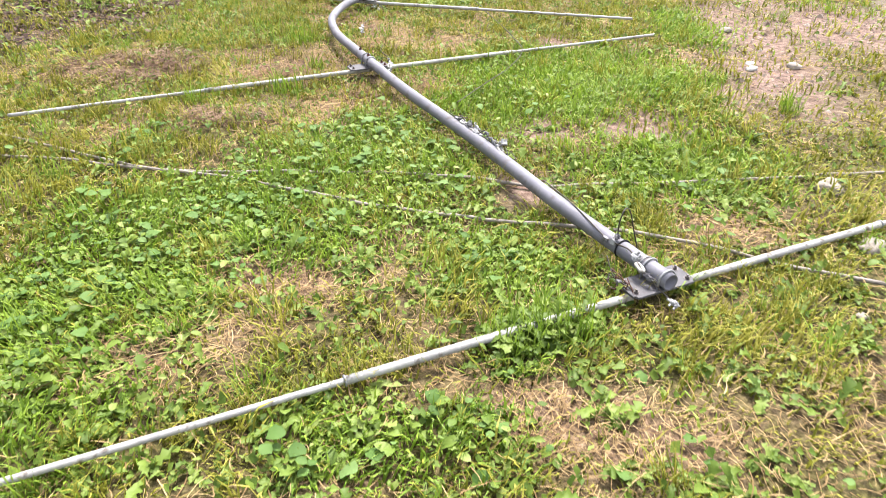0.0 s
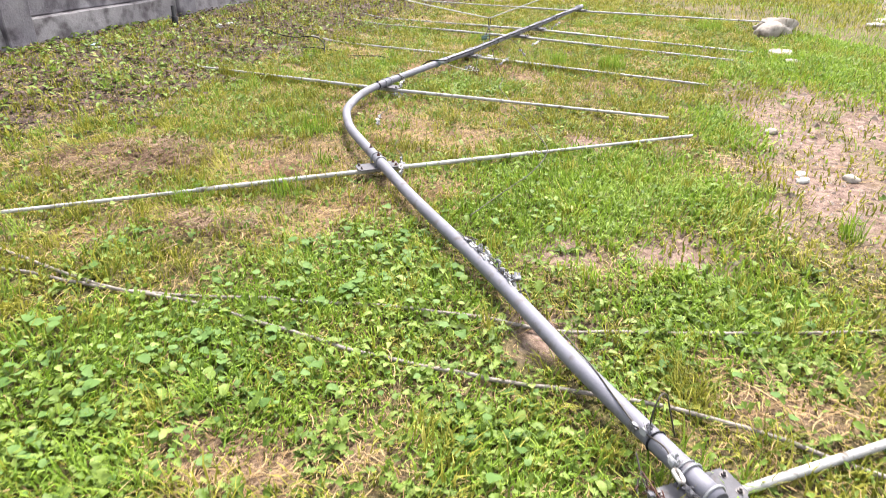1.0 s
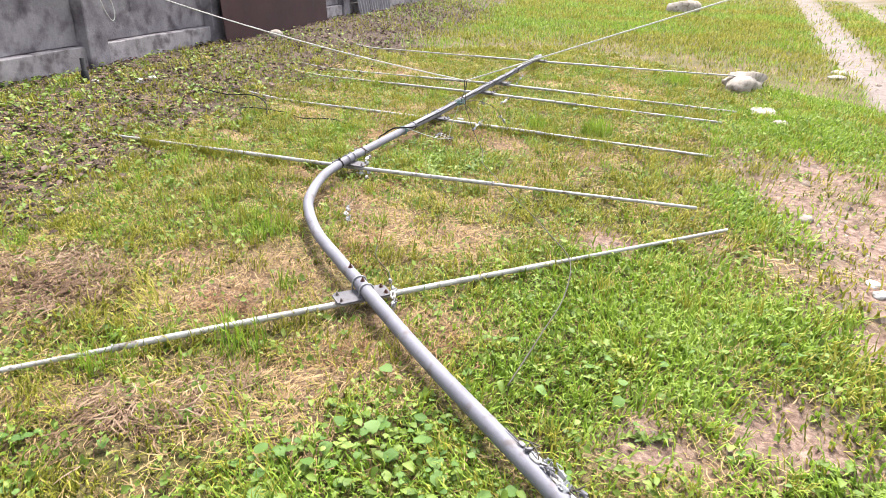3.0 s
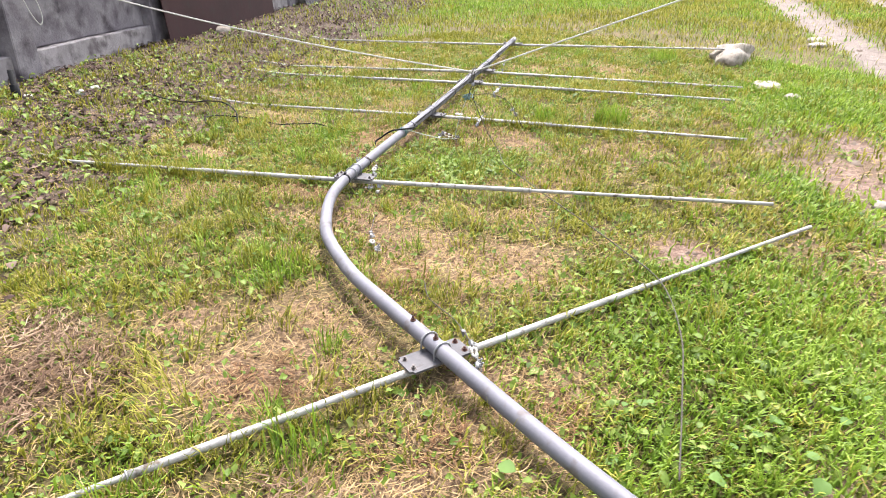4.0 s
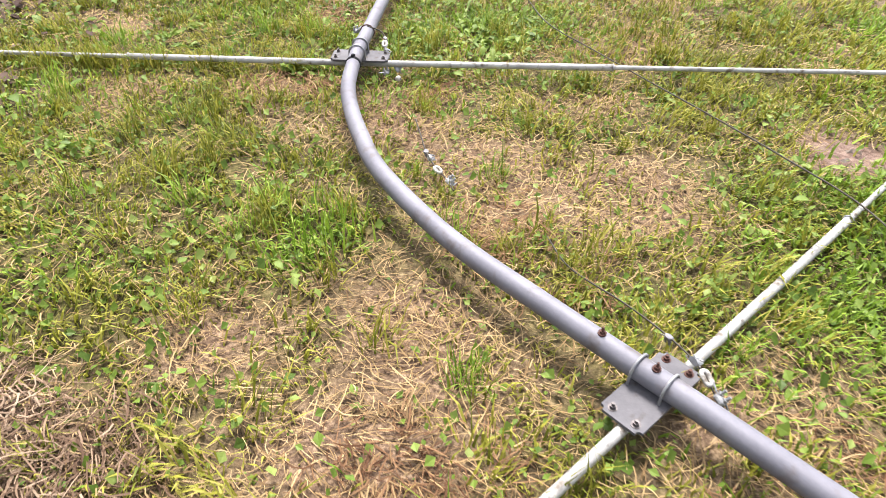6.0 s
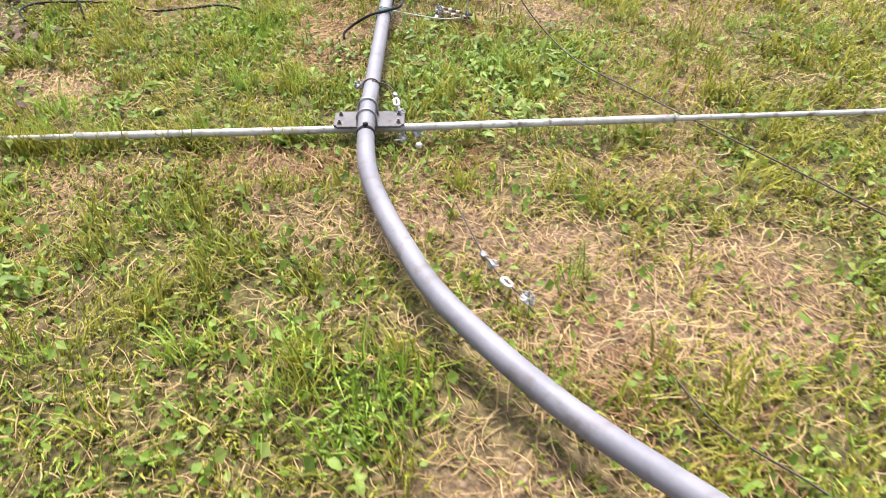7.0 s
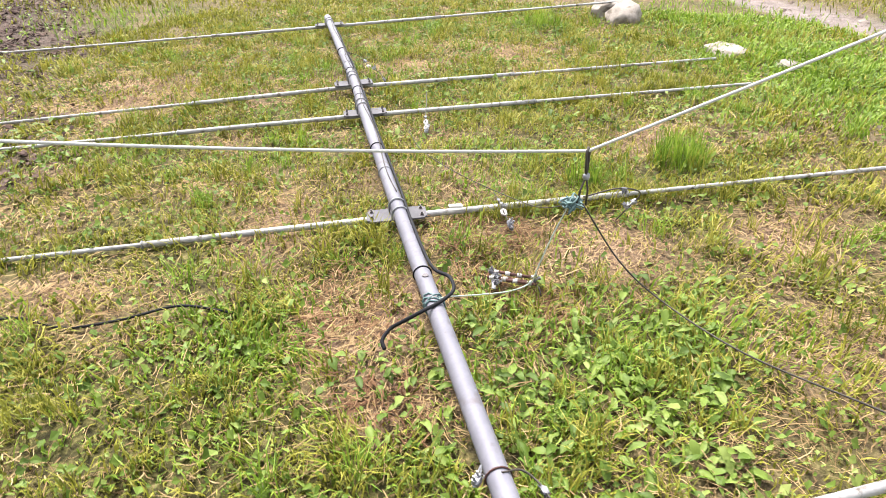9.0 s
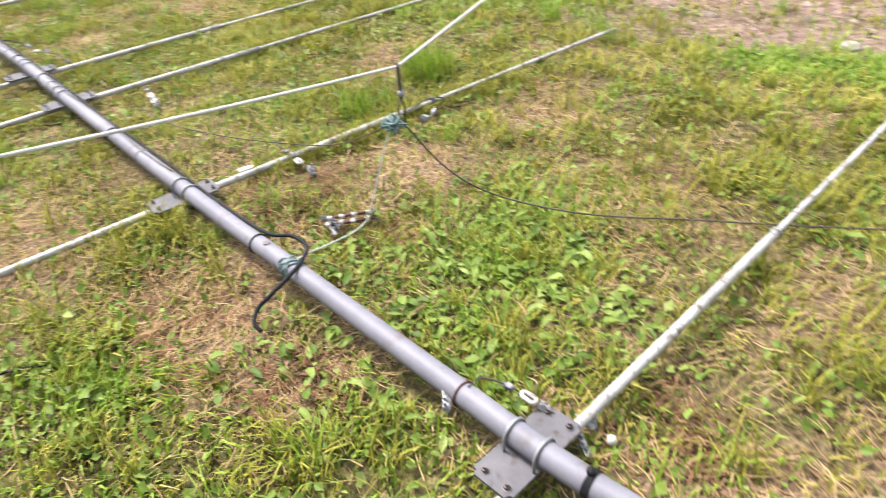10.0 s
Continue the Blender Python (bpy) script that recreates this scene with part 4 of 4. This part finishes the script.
# a few taller tufts
for cx, cy, r, k in ((1.20, 1.57, 0.12, 90), (1.40, 1.55, 0.12, 90), (5.10, 7.36, 0.16, 320), (0.98, 4.62, 0.12, 70), (1.38, 6.02, 0.16, 60), (4.60, 7.75, 0.10, 90), (3.95, 2.95, 0.07, 60), (8.3, 9.6, 0.2, 200)):
    a, q = rng.uniform(0, 2 * np.pi, k), r * np.sqrt(rng.uniform(0, 1, k))
    blades("grass_tuft", cx + q * np.cos(a), cy + q * np.sin(a), rng.uniform(0.09, 0.24, k), rng.uniform(0.004, 0.008, k), rng.uniform(0.15, 0.75, k), M_LUSH, "tall green tuft of uncut grass")

# gravel in the bare ground
x, y = scatter(44000, 1.5, 16.0, 0.8, 12.5)
x, y = keep(x, y, np.clip(np.maximum(zone(BARE, x, y) * (0.35 + 0.65 * (x > 3.4)), track(x, y)), 0, 1) * (0.2 + 0.8 * np.clip(2 - x / 6, 0, 1)))
n = len(x)
size = (0.004 + 0.022 * rng.uniform(0, 1, n) ** 2) * (1 + (rng.uniform(0, 1, n) > 0.95) * 1.4)
turn = rng.uniform(0, 2 * np.pi, n)
c, s = np.cos(turn), np.sin(turn)
v = np.empty((n, 6, 3), np.float32)
for k, (px, py, pz) in enumerate(((1, 0.2, 0.1), (0.1, 0.8, 0.1), (-0.9, 0.1, 0.1), (-0.2, -0.75, 0.1), (0.25, 0.2, 0.65), (-0.35, -0.1, 0.6))):
    j = rng.uniform(0.75, 1.25, (3, n))
    v[:, k, 0] = x + size * (px * j[0] * c - py * j[1] * s)
    v[:, k, 1] = y + size * (px * j[0] * s + py * j[1] * c)
    v[:, k, 2] = land(x, y) + size * (pz * j[2] - 0.12)
base = (np.arange(n) * 6)[:, None]
tri = np.concatenate([base + q for q in ([0, 1, 4], [1, 5, 4], [1, 2, 5], [2, 3, 5], [3, 4, 5], [3, 0, 4])], 1).reshape(-1, 3)
tagged(new("gravel", mesh_of("gravel", v.reshape(-1, 3), tri, M_PEBBLE)), "pale gravel and chips of stone in bare soil", "gravel", kind="stuff")


# ---- stones and litter ----
def stone(x, y, rx, ry, rz, seed, label, turn=0.0, mat=M_STONE, name="stone", category="stone", rough=0.3):
    ob = part(name, lump(rx, ry, rz, seed, rough, 3), mat)
    ob.matrix_world = pose(x, y, height(x, y) + 0.3 * rz, 0, 0, turn)
    return tagged(ob, label, category, "stones in the yard" if name == "stone" else "")


stone(8.78, 8.86, 0.26, 0.17, 0.15, 3, "pale broken lump of concrete under the end of a tube", 30, rough=0.6)
stone(9.12, 9.10, 0.34, 0.24, 0.17, 5, "pale weathered boulder with a worn top", 10, rough=0.7)
stone(7.86, 7.62, 0.26, 0.16, 0.045, 8, "flat pale stone sunk in the grass", 40)
stone(7.55, 7.08, 0.12, 0.09, 0.04, 9, "small flat stone in the grass", 0)
stone(3.27, 2.03, 0.085, 0.065, 0.035, 11, "pale square chip of concrete in the grass", 20)
stone(2.97, 1.53, 0.075, 0.05, 0.03, 12, "small pale stone half sunk in soil", 0)
stone(2.47, 1.18, 0.03, 0.02, 0.012, 13, "tiny pale stone in dry grass", 0)
stone(4.45, 3.80, 0.05, 0.035, 0.022, 14, "small white stone lying on bare soil", 0, M_LITTER)
stone(4.56, 3.92, 0.055, 0.035, 0.02, 15, "flat white stone lying on bare soil", 50, M_LITTER)
stone(4.78, 3.70, 0.06, 0.045, 0.03, 16, "grey-white stone lying on bare soil", 80)
stone(5.15, 4.85, 0.06, 0.05, 0.03, 17, "pale stone at the edge of the track", 10)
stone(19.4, 21.2, 0.75, 0.4, 0.35, 18, "heap of pale rubble in the far grass", 10)
stone(12.0, 9.6, 0.20, 0.13, 0.05, 21, "pale stone beside the wheel rut", 40)
stone(11.4, 9.2, 0.18, 0.12, 0.045, 22, "pale flat stone beside the wheel rut", 10)
p = WALL_AT + WALL_ALONG * 3.9 + WALL_OUT * 0.55
stone(p[0], p[1], 0.13, 0.10, 0.09, 23, "pale lump of concrete at the foot of the steel sheet", 40)
stone(0.86, 10.82, 0.06, 0.035, 0.03, 24, "crumpled white rubbish lying in dead leaves", 40, M_LITTER, "litter", "litter", 0.7)
stone(1.02, 10.98, 0.05, 0.03, 0.03, 25, "small scrap of white rubbish in dead leaves", 10, M_LITTER, "litter", "litter", 0.7)
stone(0.38, 10.72, 0.04, 0.03, 0.025, 26, "small white scrap at the foot of the wall", 10, M_LITTER, "litter", "litter", 0.7)
stone(-0.62, 9.62, 0.07, 0.03, 0.015, 27, "flattened blue wrapper in the leaves", 50, M_BLUE, "litter", "litter", 0.7)
stone(-0.60, 9.42, 0.06, 0.03, 0.015, 28, "flattened white wrapper in the leaves", 20, M_LITTER, "litter", "litter", 0.7)


# ---- guy wires with egg insulators ----
def link_ring(m, length=0.042, wide=0.0195, r=0.0068):
    """An oval porcelain link with a slot."""
    pts = []
    for k in range(20):
        a = 2 * math.pi * k / 20
        pts.append(m @ Vector(((length - wide) / 2 * (1 if math.cos(a) > 0 else -1) + wide / 2 * math.cos(a), wide / 2 * math.sin(a), 0)))
    return tube(pts, r, 8, closed=True)


def clip_bm(m, s=1.35, seed=0):
    """A wire clamp: a cast saddle, two nuts on their bolts and a twist of loose wire ends."""
    bm = lump(0.013 * s, 0.009 * s, 0.009 * s, seed + 1, 0.5, 2)
    bm.transform(m)
    for k in (-1, 1):
        prism(0.0056 * s, 0.007 * s, 6, m @ Matrix.Translation((0.007 * s * k, 0.002 * s, 0.008 * s)), bm)
        prism(0.0030 * s, 0.020 * s, 8, m @ Matrix.Translation((0.007 * s * k, 0.002 * s, 0.011 * s)), bm)
    r = random.Random(seed)
    ends = [m @ Vector((r.gauss(0, 0.014) * s, r.gauss(0, 0.007) * s, abs(r.gauss(0, 0.008)) * s)) for k in range(8)]
    tube(catmull(ends, 4), 0.0014 * s, 5, bm=bm)
    return bm


def guy(points, links, clips, label, wire=0.0030, mat=M_WIRE, tail=True):
    """A dark wire through the points, with links and clamps at shares of its length."""
    line = catmull(points, 10)
    ob = thing("guy_wire", label, "guy wire", line[0], "guy wires of the antenna")
    inv = Matrix.Translation(-Vector(line[0]))

    def at(f):
        i = min(int(f * (len(line) - 1)), len(line) - 2)
        d = (line[i + 1] - line[i]).normalized()
        side = d.cross(Vector((0.1, 0.2, 1))).normalized()
        return inv @ Matrix.Translation(line[i].lerp(line[i + 1], f * (len(line) - 1) - i)) @ Matrix((d, side, d.cross(side))).transposed().to_4x4()
    part("wire", tube([inv @ q for q in line], wire, 6), mat, ob)
    for f in links:
        part("insulator", link_ring(at(f)), M_PORC, ob, "white porcelain egg insulator")
    for k, f in enumerate(clips):
        m = at(f) @ Matrix.Rotation(k * 1.3, 4, "X")
        part("wire_clamp", clip_bm(m, 1.1 + 0.4 * (k * 7 % 5) / 4, k + len(points)), M_ZINC if k % 3 else M_CLAMP, ob, "dull zinc wire clamp with loose wire ends", smooth=False)
    return ob


guy([(1.735, 3.46, 0.142), (1.750, 3.30, 0.138), (1.764, 3.14, 0.134), (1.772, 3.0, 0.134), (1.780, 2.86, 0.13), (1.80, 2.76, 0.06)], (0.22, 0.36, 0.80), (0.12, 0.20, 0.28, 0.33, 0.42, 0.48, 0.70, 0.76, 0.90), "wire with white insulators and clamps lying against the boom")
guy([(1.812, 2.45, 0.126), (1.800, 2.20, 0.138), (1.784, 2.02, 0.137), (1.778, 1.86, 0.128), (1.795, 1.74, 0.142), (1.775, 1.66, 0.13), (1.782, 1.59, 0.105), (1.80, 1.52, 0.075), (1.825, 1.46, 0.05)], (0.66,), (0.36, 0.40, 0.58, 0.75, 0.985), "wire with insulator and clamps tied over the boom end")
guy([(1.80, 1.83, 0.15), (1.775, 1.80, 0.24), (1.80, 1.81, 0.29), (1.87, 1.86, 0.24), (1.93, 1.89, 0.12), (1.95, 1.87, 0.03)], (), (0.02,), "loose loop of dark wire springing from the boom")
for k in range(5):
    tw = random.Random(60 + k)
    y0 = 3.38 - 0.13 * k
    x0 = 1.738 + 0.058 * (3.4 - y0)
    guy([(x0 + 0.012 + tw.gauss(0.01, 0.016), y0 - 0.02 * j + tw.gauss(0, 0.02), 0.138 + tw.gauss(0, 0.012)) for j in range(8)], (), (0.2, 0.5, 0.8) if k % 2 else (0.4,), "snarl of dark wire and clamps against the boom", 0.0026)
for k in range(3):
    tw = random.Random(40 + k)
    guy([(1.70 + tw.gauss(0, 0.028), 1.64 + tw.gauss(0, 0.05), 0.03 + abs(tw.gauss(0.03, 0.03))) for j in range(9)], (), (), "snarl of rusty wire at the edge of the plate", 0.0022, M_RUST)
guy([(1.72, 1.78, 0.11), (1.70, 1.70, 0.07), (1.68, 1.62, 0.09), (1.72, 1.58, 0.06), (1.66, 1.66, 0.05), (1.71, 1.72, 0.08), (1.67, 1.56, 0.03)], (), (0.3,), "tangle of dark wire ends beside the plate")
guy([(1.96, 5.45, 0.03), (1.89, 5.28, 0.03), (1.88, 5.05, 0.04), (1.82, 4.86, 0.085), (1.785, 4.735, 0.085), (1.755, 4.655, 0.055), (1.72, 4.55, 0.03)], (0.72,), (0.50, 0.63, 0.84), "wire with white insulator and clamps across a plate")
guy([(2.15, 6.42, 0.03), (2.06, 6.27, 0.035), (2.0, 6.17, 0.04), (1.945, 6.05, 0.045), (1.92, 5.94, 0.04), (1.90, 5.88, 0.03)], (0.66,), (0.42, 0.5, 0.84), "wire with white insulator lying in dry grass")
guy([(2.455, 7.20, 0.158), (2.51, 7.165, 0.13), (2.495, 7.10, 0.118), (2.448, 7.04, 0.112), (2.418, 6.995, 0.092), (2.41, 6.95, 0.07), (2.40, 6.87, 0.03)], (0.50,), (0.36, 0.64, 0.97), "wire with white insulator hooked on a plate bolt")
guy([(4.14, 8.08, 0.09), (4.05, 8.0, 0.09), (3.99, 7.95, 0.075), (3.93, 7.89, 0.055), (3.90, 7.86, 0.04)], (0.52,), (0.2, 0.32, 0.78, 0.95), "short wire with insulator over a thin tube")
guy([(5.45, 9.30, 0.11), (5.20, 9.15, 0.10), (5.03, 9.05, 0.095), (4.92, 8.98, 0.07), (4.84, 8.93, 0.05)], (0.68, 0.84), (0.55, 0.76, 0.97), "wire with two white insulators in the grass")
guy([(5.92, 10.42, 0.20), (5.97, 10.30, 0.15), (5.84, 10.12, 0.12), (5.66, 9.88, 0.14), (5.55, 9.74, 0.10)], (0.5,), (0.06, 0.36, 0.62, 0.95), "wire with white insulator between the plates")
guy([(3.55, 7.40, 0.43), (3.575, 7.24, 0.20), (3.57, 7.05, 0.07), (3.40, 6.73, 0.065), (3.30, 6.33, 0.07), (3.20, 6.0, 0.085), (3.12, 5.5, 0.07), (3.03, 5.12, 0.07), (2.93, 4.75, 0.06), (2.62, 4.36, 0.07), (2.28, 4.06, 0.08), (1.92, 3.76, 0.08)], (), (), "long thin rusty wire trailing through the grass", 0.0034)
guy([(3.53, 7.43, 0.45), (3.70, 7.53, 0.33), (3.90, 7.72, 0.19), (4.06, 7.93, 0.12), (4.22, 8.32, 0.11), (4.38, 8.66, 0.13), (4.6, 8.9, 0.14)], (), (), "thin dark wire drooping from the knot", 0.0024)
guy([(3.55, 7.40, 0.46), (3.66, 7.30, 0.47), (3.80, 7.25, 0.40), (3.98, 7.35, 0.22), (4.1, 7.42, 0.1)], (), (0.3, 0.62, 0.7), "short dark wire with clamps hanging from the knot", 0.003)

# ---- cords and cable at the middle of the boom ----
ob = thing("strap", "dark tied strap hanging from the white rope", "strap", HOOK)
part("loop", tube([Vector((0, 0, 0.012)), Vector((0.012, 0, 0)), Vector((0.008, 0, -0.06)), Vector((0.0, 0.002, -0.105)), Vector((-0.010, 0, -0.06)), Vector((-0.012, 0, 0))], 0.0055, 8, closed=True), M_WIRE, ob)
part("tail", tube([Vector((0, 0, -0.10)), Vector((0.008, -0.006, -0.16)), Vector((0.004, -0.004, -0.22))], 0.004, 6), M_WIRE, ob)
part("tail", tube([Vector((0, 0, -0.10)), Vector((-0.022, 0.012, -0.15)), Vector((-0.034, 0.02, -0.21))], 0.004, 6), M_WIRE, ob)
part("knot", lump(0.013, 0.013, 0.018, 4, 0.4, 2), M_ZINC, ob).location = (0, 0, -0.105)

kn = random.Random(5)
tangle = []
for k in range(70):
    tangle.append(Vector((3.515 + kn.gauss(0, 0.018), 7.43 + kn.gauss(0, 0.018), 0.445 + kn.gauss(0, 0.013))))
tagged(part("cord_knot", tube(catmull(tangle, 3), 0.0034, 5), M_TEAL), "tangled knot of frayed teal cord hanging under the strap", "cord")
cord = [(3.06, 7.79, 0.155), (3.12, 7.77, 0.145), (3.25, 7.70, 0.10), (3.38, 7.62, 0.065), (3.47, 7.57, 0.07), (3.475, 7.545, 0.14), (3.49, 7.50, 0.28), (3.515, 7.44, 0.44)]
tagged(part("cord", tube(catmull(cord, 8), 0.0030, 7), M_PALECORD), "pale green cord from the boom up to the knot", "cord")
wrap = []
c0, d0 = boom_at(3.08, 7.83)
s0 = d0.cross(Vector((0, 0, 1))).normalized()
u0 = s0.cross(d0)
for k in range(60):
    a = k * 0.52
    wrap.append(c0 + d0 * (0.0010 * k - 0.03 + 0.012 * math.sin(k * 1.7)) + (0.0385 + 0.003 * math.sin(k * 2.3)) * (math.cos(a) * s0 + math.sin(a) * u0))
tagged(part("cord_wrap", tube(wrap, 0.0035, 6), M_TEAL), "teal cord wound round the boom", "cord")

bundle = thing("insulator_bundle", "bundle of striped insulator rods and clamps lying in grass", "insulators", (3.45, 7.65, 0.05))
for off, z in ((0.0, 0.0), (0.022, 0.012), (-0.02, 0.006)):
    a, b = Vector((0.055 + off, -0.10, z)), Vector((0.0 + off, 0.10, z + 0.01))
    part("rod", tube([a, b], 0.0065, 8), M_RUST, bundle, "dark brown rod")
    for f in (0.1, 0.38, 0.62, 0.86):
        q = a.lerp(b, f)
        part("collar", tube([q, q + (b - a).normalized() * 0.020], 0.0088, 10), M_PORC, bundle, "white porcelain collar")
part("strip", box(0.016, 0.11, 0.005, 0.001, pose(-0.02, 0.07, 0.01, 8, 10, -62)), M_ZINC, bundle, smooth=False)
for q in ((-0.05, 0.04, 0.02), (0.05, -0.09, 0.02), (0.02, 0.10, 0.02), (-0.01, 0.06, 0.022)):
    part("wire_clamp", clip_bm(Matrix.Translation(q), 1.1), M_CLAMP, bundle, smooth=False)
part("leg", tube([(0.05, -0.08, 0.01), (0.02, -0.12, 0.0), (0.0, -0.14, -0.03)], 0.0035, 6), M_WIRE, bundle)

side_run = []
for k in range(14):
    c, d = boom_at(6.7 - 3.38 * k / 13, 11.15 - 3.10 * k / 13)
    s = d.cross(Vector((0, 0, 1))).normalized()
    side_run.append(c + (0.037 + 0.003 * math.sin(k * 1.9)) * s + Vector((0, 0, 0.022)))
coax = side_run + [Vector(q) for q in ((3.275, 7.91, 0.145), (3.24, 7.82, 0.155), (3.16, 7.755, 0.16), (3.07, 7.755, 0.163), (2.99, 7.79, 0.155), (2.95, 7.85, 0.115), (2.93, 7.895, 0.08), (2.885, 7.905, 0.055), (2.86, 7.88, 0.035))]
side_run[0].z -= 0.02
tagged(part("coax_cable", tube(catmull(coax, 5), 0.0074, 8), M_BLACK), "black coaxial cable strapped along the boom, its cut end in grass", "cable")
coil = [(1.45, 10.75, 0.16), (1.62, 10.40, 0.12), (1.80, 10.08, 0.12), (1.93, 9.84, 0.16), (2.03, 9.56, 0.18), (2.075, 9.34, 0.13), (2.04, 9.20, 0.03)]
tagged(part("loose_cable", tube(catmull(coil, 8), 0.0065, 8), M_BLACK), "loose arch of black cable in the grass", "cable", "loose cables")
coil = [(1.80, 9.44, 0.03), (1.83, 9.56, 0.06), (1.96, 9.63, 0.05), (2.11, 9.53, 0.04), (2.26, 9.44, 0.022), (2.34, 9.36, 0.012), (2.39, 9.13, 0.010), (2.52, 8.93, 0.035), (2.69, 8.79, 0.042), (2.78, 8.58, 0.02)]
tagged(part("loose_cable", tube(catmull(coil, 8), 0.006, 8), M_BLACK), "loose black cable snaking through the grass", "cable", "loose cables")

ball = lump(0.015, 0.015, 0.018, 2, 0.12, 2)
tagged(part("ball_insulator", ball, M_PORC), "small grey ball insulator lying in the grass", "insulator").location = (2.369, 6.829, height(2.369, 6.829) + 0.03)
tagged(part("wire_clamp", clip_bm(pose(2.352, 6.908, height(2.352, 6.908) + 0.035), 1.5, 9), M_ZINC, smooth=False), "pale zinc wire clamp lying beside the plate", "wire clamp")
tagged(part("wire_clamp", clip_bm(pose(2.425, 7.262, 0.118), 1.4, 4), M_ZINC, smooth=False), "pale zinc wire clamp hanging on the boom", "wire clamp")

# bands, tape and bolts on the boom
for bx, by, mat, wide in ((1.822, 1.80, M_BLACK, 0.004), (1.828, 1.70, M_ZINC, 0.003), (2.47, 7.255, M_RUST, 0.0032), (3.27, 7.99, M_BLACK, 0.0035), (4.02, 8.68, M_ZINC, 0.003), (4.25, 8.89, M_BLACK, 0.0035), (5.0, 9.57, M_ZINC, 0.003), (5.15, 9.70, M_BLACK, 0.0035), (5.6, 10.11, M_BLACK, 0.0035), (5.95, 10.45, M_BLACK, 0.005), (5.7, 10.2, M_ZINC, 0.003)):
    band(antenna, "wire_band", boom_at(bx, by), mat, wide)
for bx, by, mat in ((1.615, 4.967, M_RUST), (1.625, 4.799, M_RUST), (3.06, 7.80, M_BOLT), (3.17, 7.90, M_BOLT)):
    c, d = boom_at(bx, by)
    up = (Vector((0, 0, 1)) - d * d.z).normalized()
    m = Matrix.Translation(c + up * 0.036) @ up.to_track_quat("Z", "Y").to_matrix().to_4x4()
    bm = prism(0.0125, 0.005, 14, m)
    if mat == M_RUST:
        prism(0.0085, 0.009, 6, m @ Matrix.Translation((0, 0, 0.006)), bm)
        bmesh.ops.create_cone(bm, cap_ends=True, segments=8, radius1=0.0052, radius2=0.0035, depth=0.016, matrix=m @ Matrix.Translation((0, 0, 0.016)))
    part("bolt_head", bm, mat, antenna, "rusty bolt with its nut" if mat == M_RUST else "dark round bolt head", smooth=False)
c, d = boom_at(2.176, 6.935)
part("tape_knot", lump(0.011, 0.009, 0.010, 6, 0.5, 2), M_BLACK, antenna, "knot of black tape").location = c + Vector((0.006, 0.004, 0.041))
for k in range(-2, 3):
    band(antenna, "tape", (c + d * 0.004 * k, d), M_BLACK, 0.0022, 0.0362)

tie = part("cable_tie", box(0.07, 0.028, 0.010, 0.003, pose(3.90, 8.17, 0.098, 8, 4, -50)), M_LITTER, antenna, "white plastic strap on the tube", smooth=False)

# white wire hung on a pillar of the wall
hang = [(0.10, 1.32), (0.13, 1.10), (0.20, 0.92), (0.30, 0.80), (0.36, 0.86), (0.34, 1.02), (0.26, 1.18), (0.16, 1.30)]
bm = tube(catmull([wall_m(s, z, 0.105) @ Vector((0, 0, 0)) for s, z in hang], 6), 0.006, 7)
tagged(part("hanging_wire", bm, M_ROPE), "loop of white wire hanging on a concrete pillar", "wire")

# thin dark wires lying along the far half of the boom
for k, (x0, y0, x1, y1, turn) in enumerate(((3.75, 8.44, 6.9, 11.35, 1.2), (4.3, 8.94, 6.2, 10.69, 0.5))):
    line = []
    for j in range(26):
        c, d = boom_at(x0 + (x1 - x0) * j / 25, y0 + (y1 - y0) * j / 25)
        s = d.cross(Vector((0, 0, 1))).normalized()
        a = turn + 0.35 * math.sin(j * 0.9 + k)
        line.append(c + 0.0385 * (math.cos(a) * s + math.sin(a) * s.cross(d)))
    tagged(part("thin_wire", tube(catmull(line, 3), 0.0028, 6), M_WIRE), "thin dark wire lying along the top of the boom", "wire", "wires on the boom")
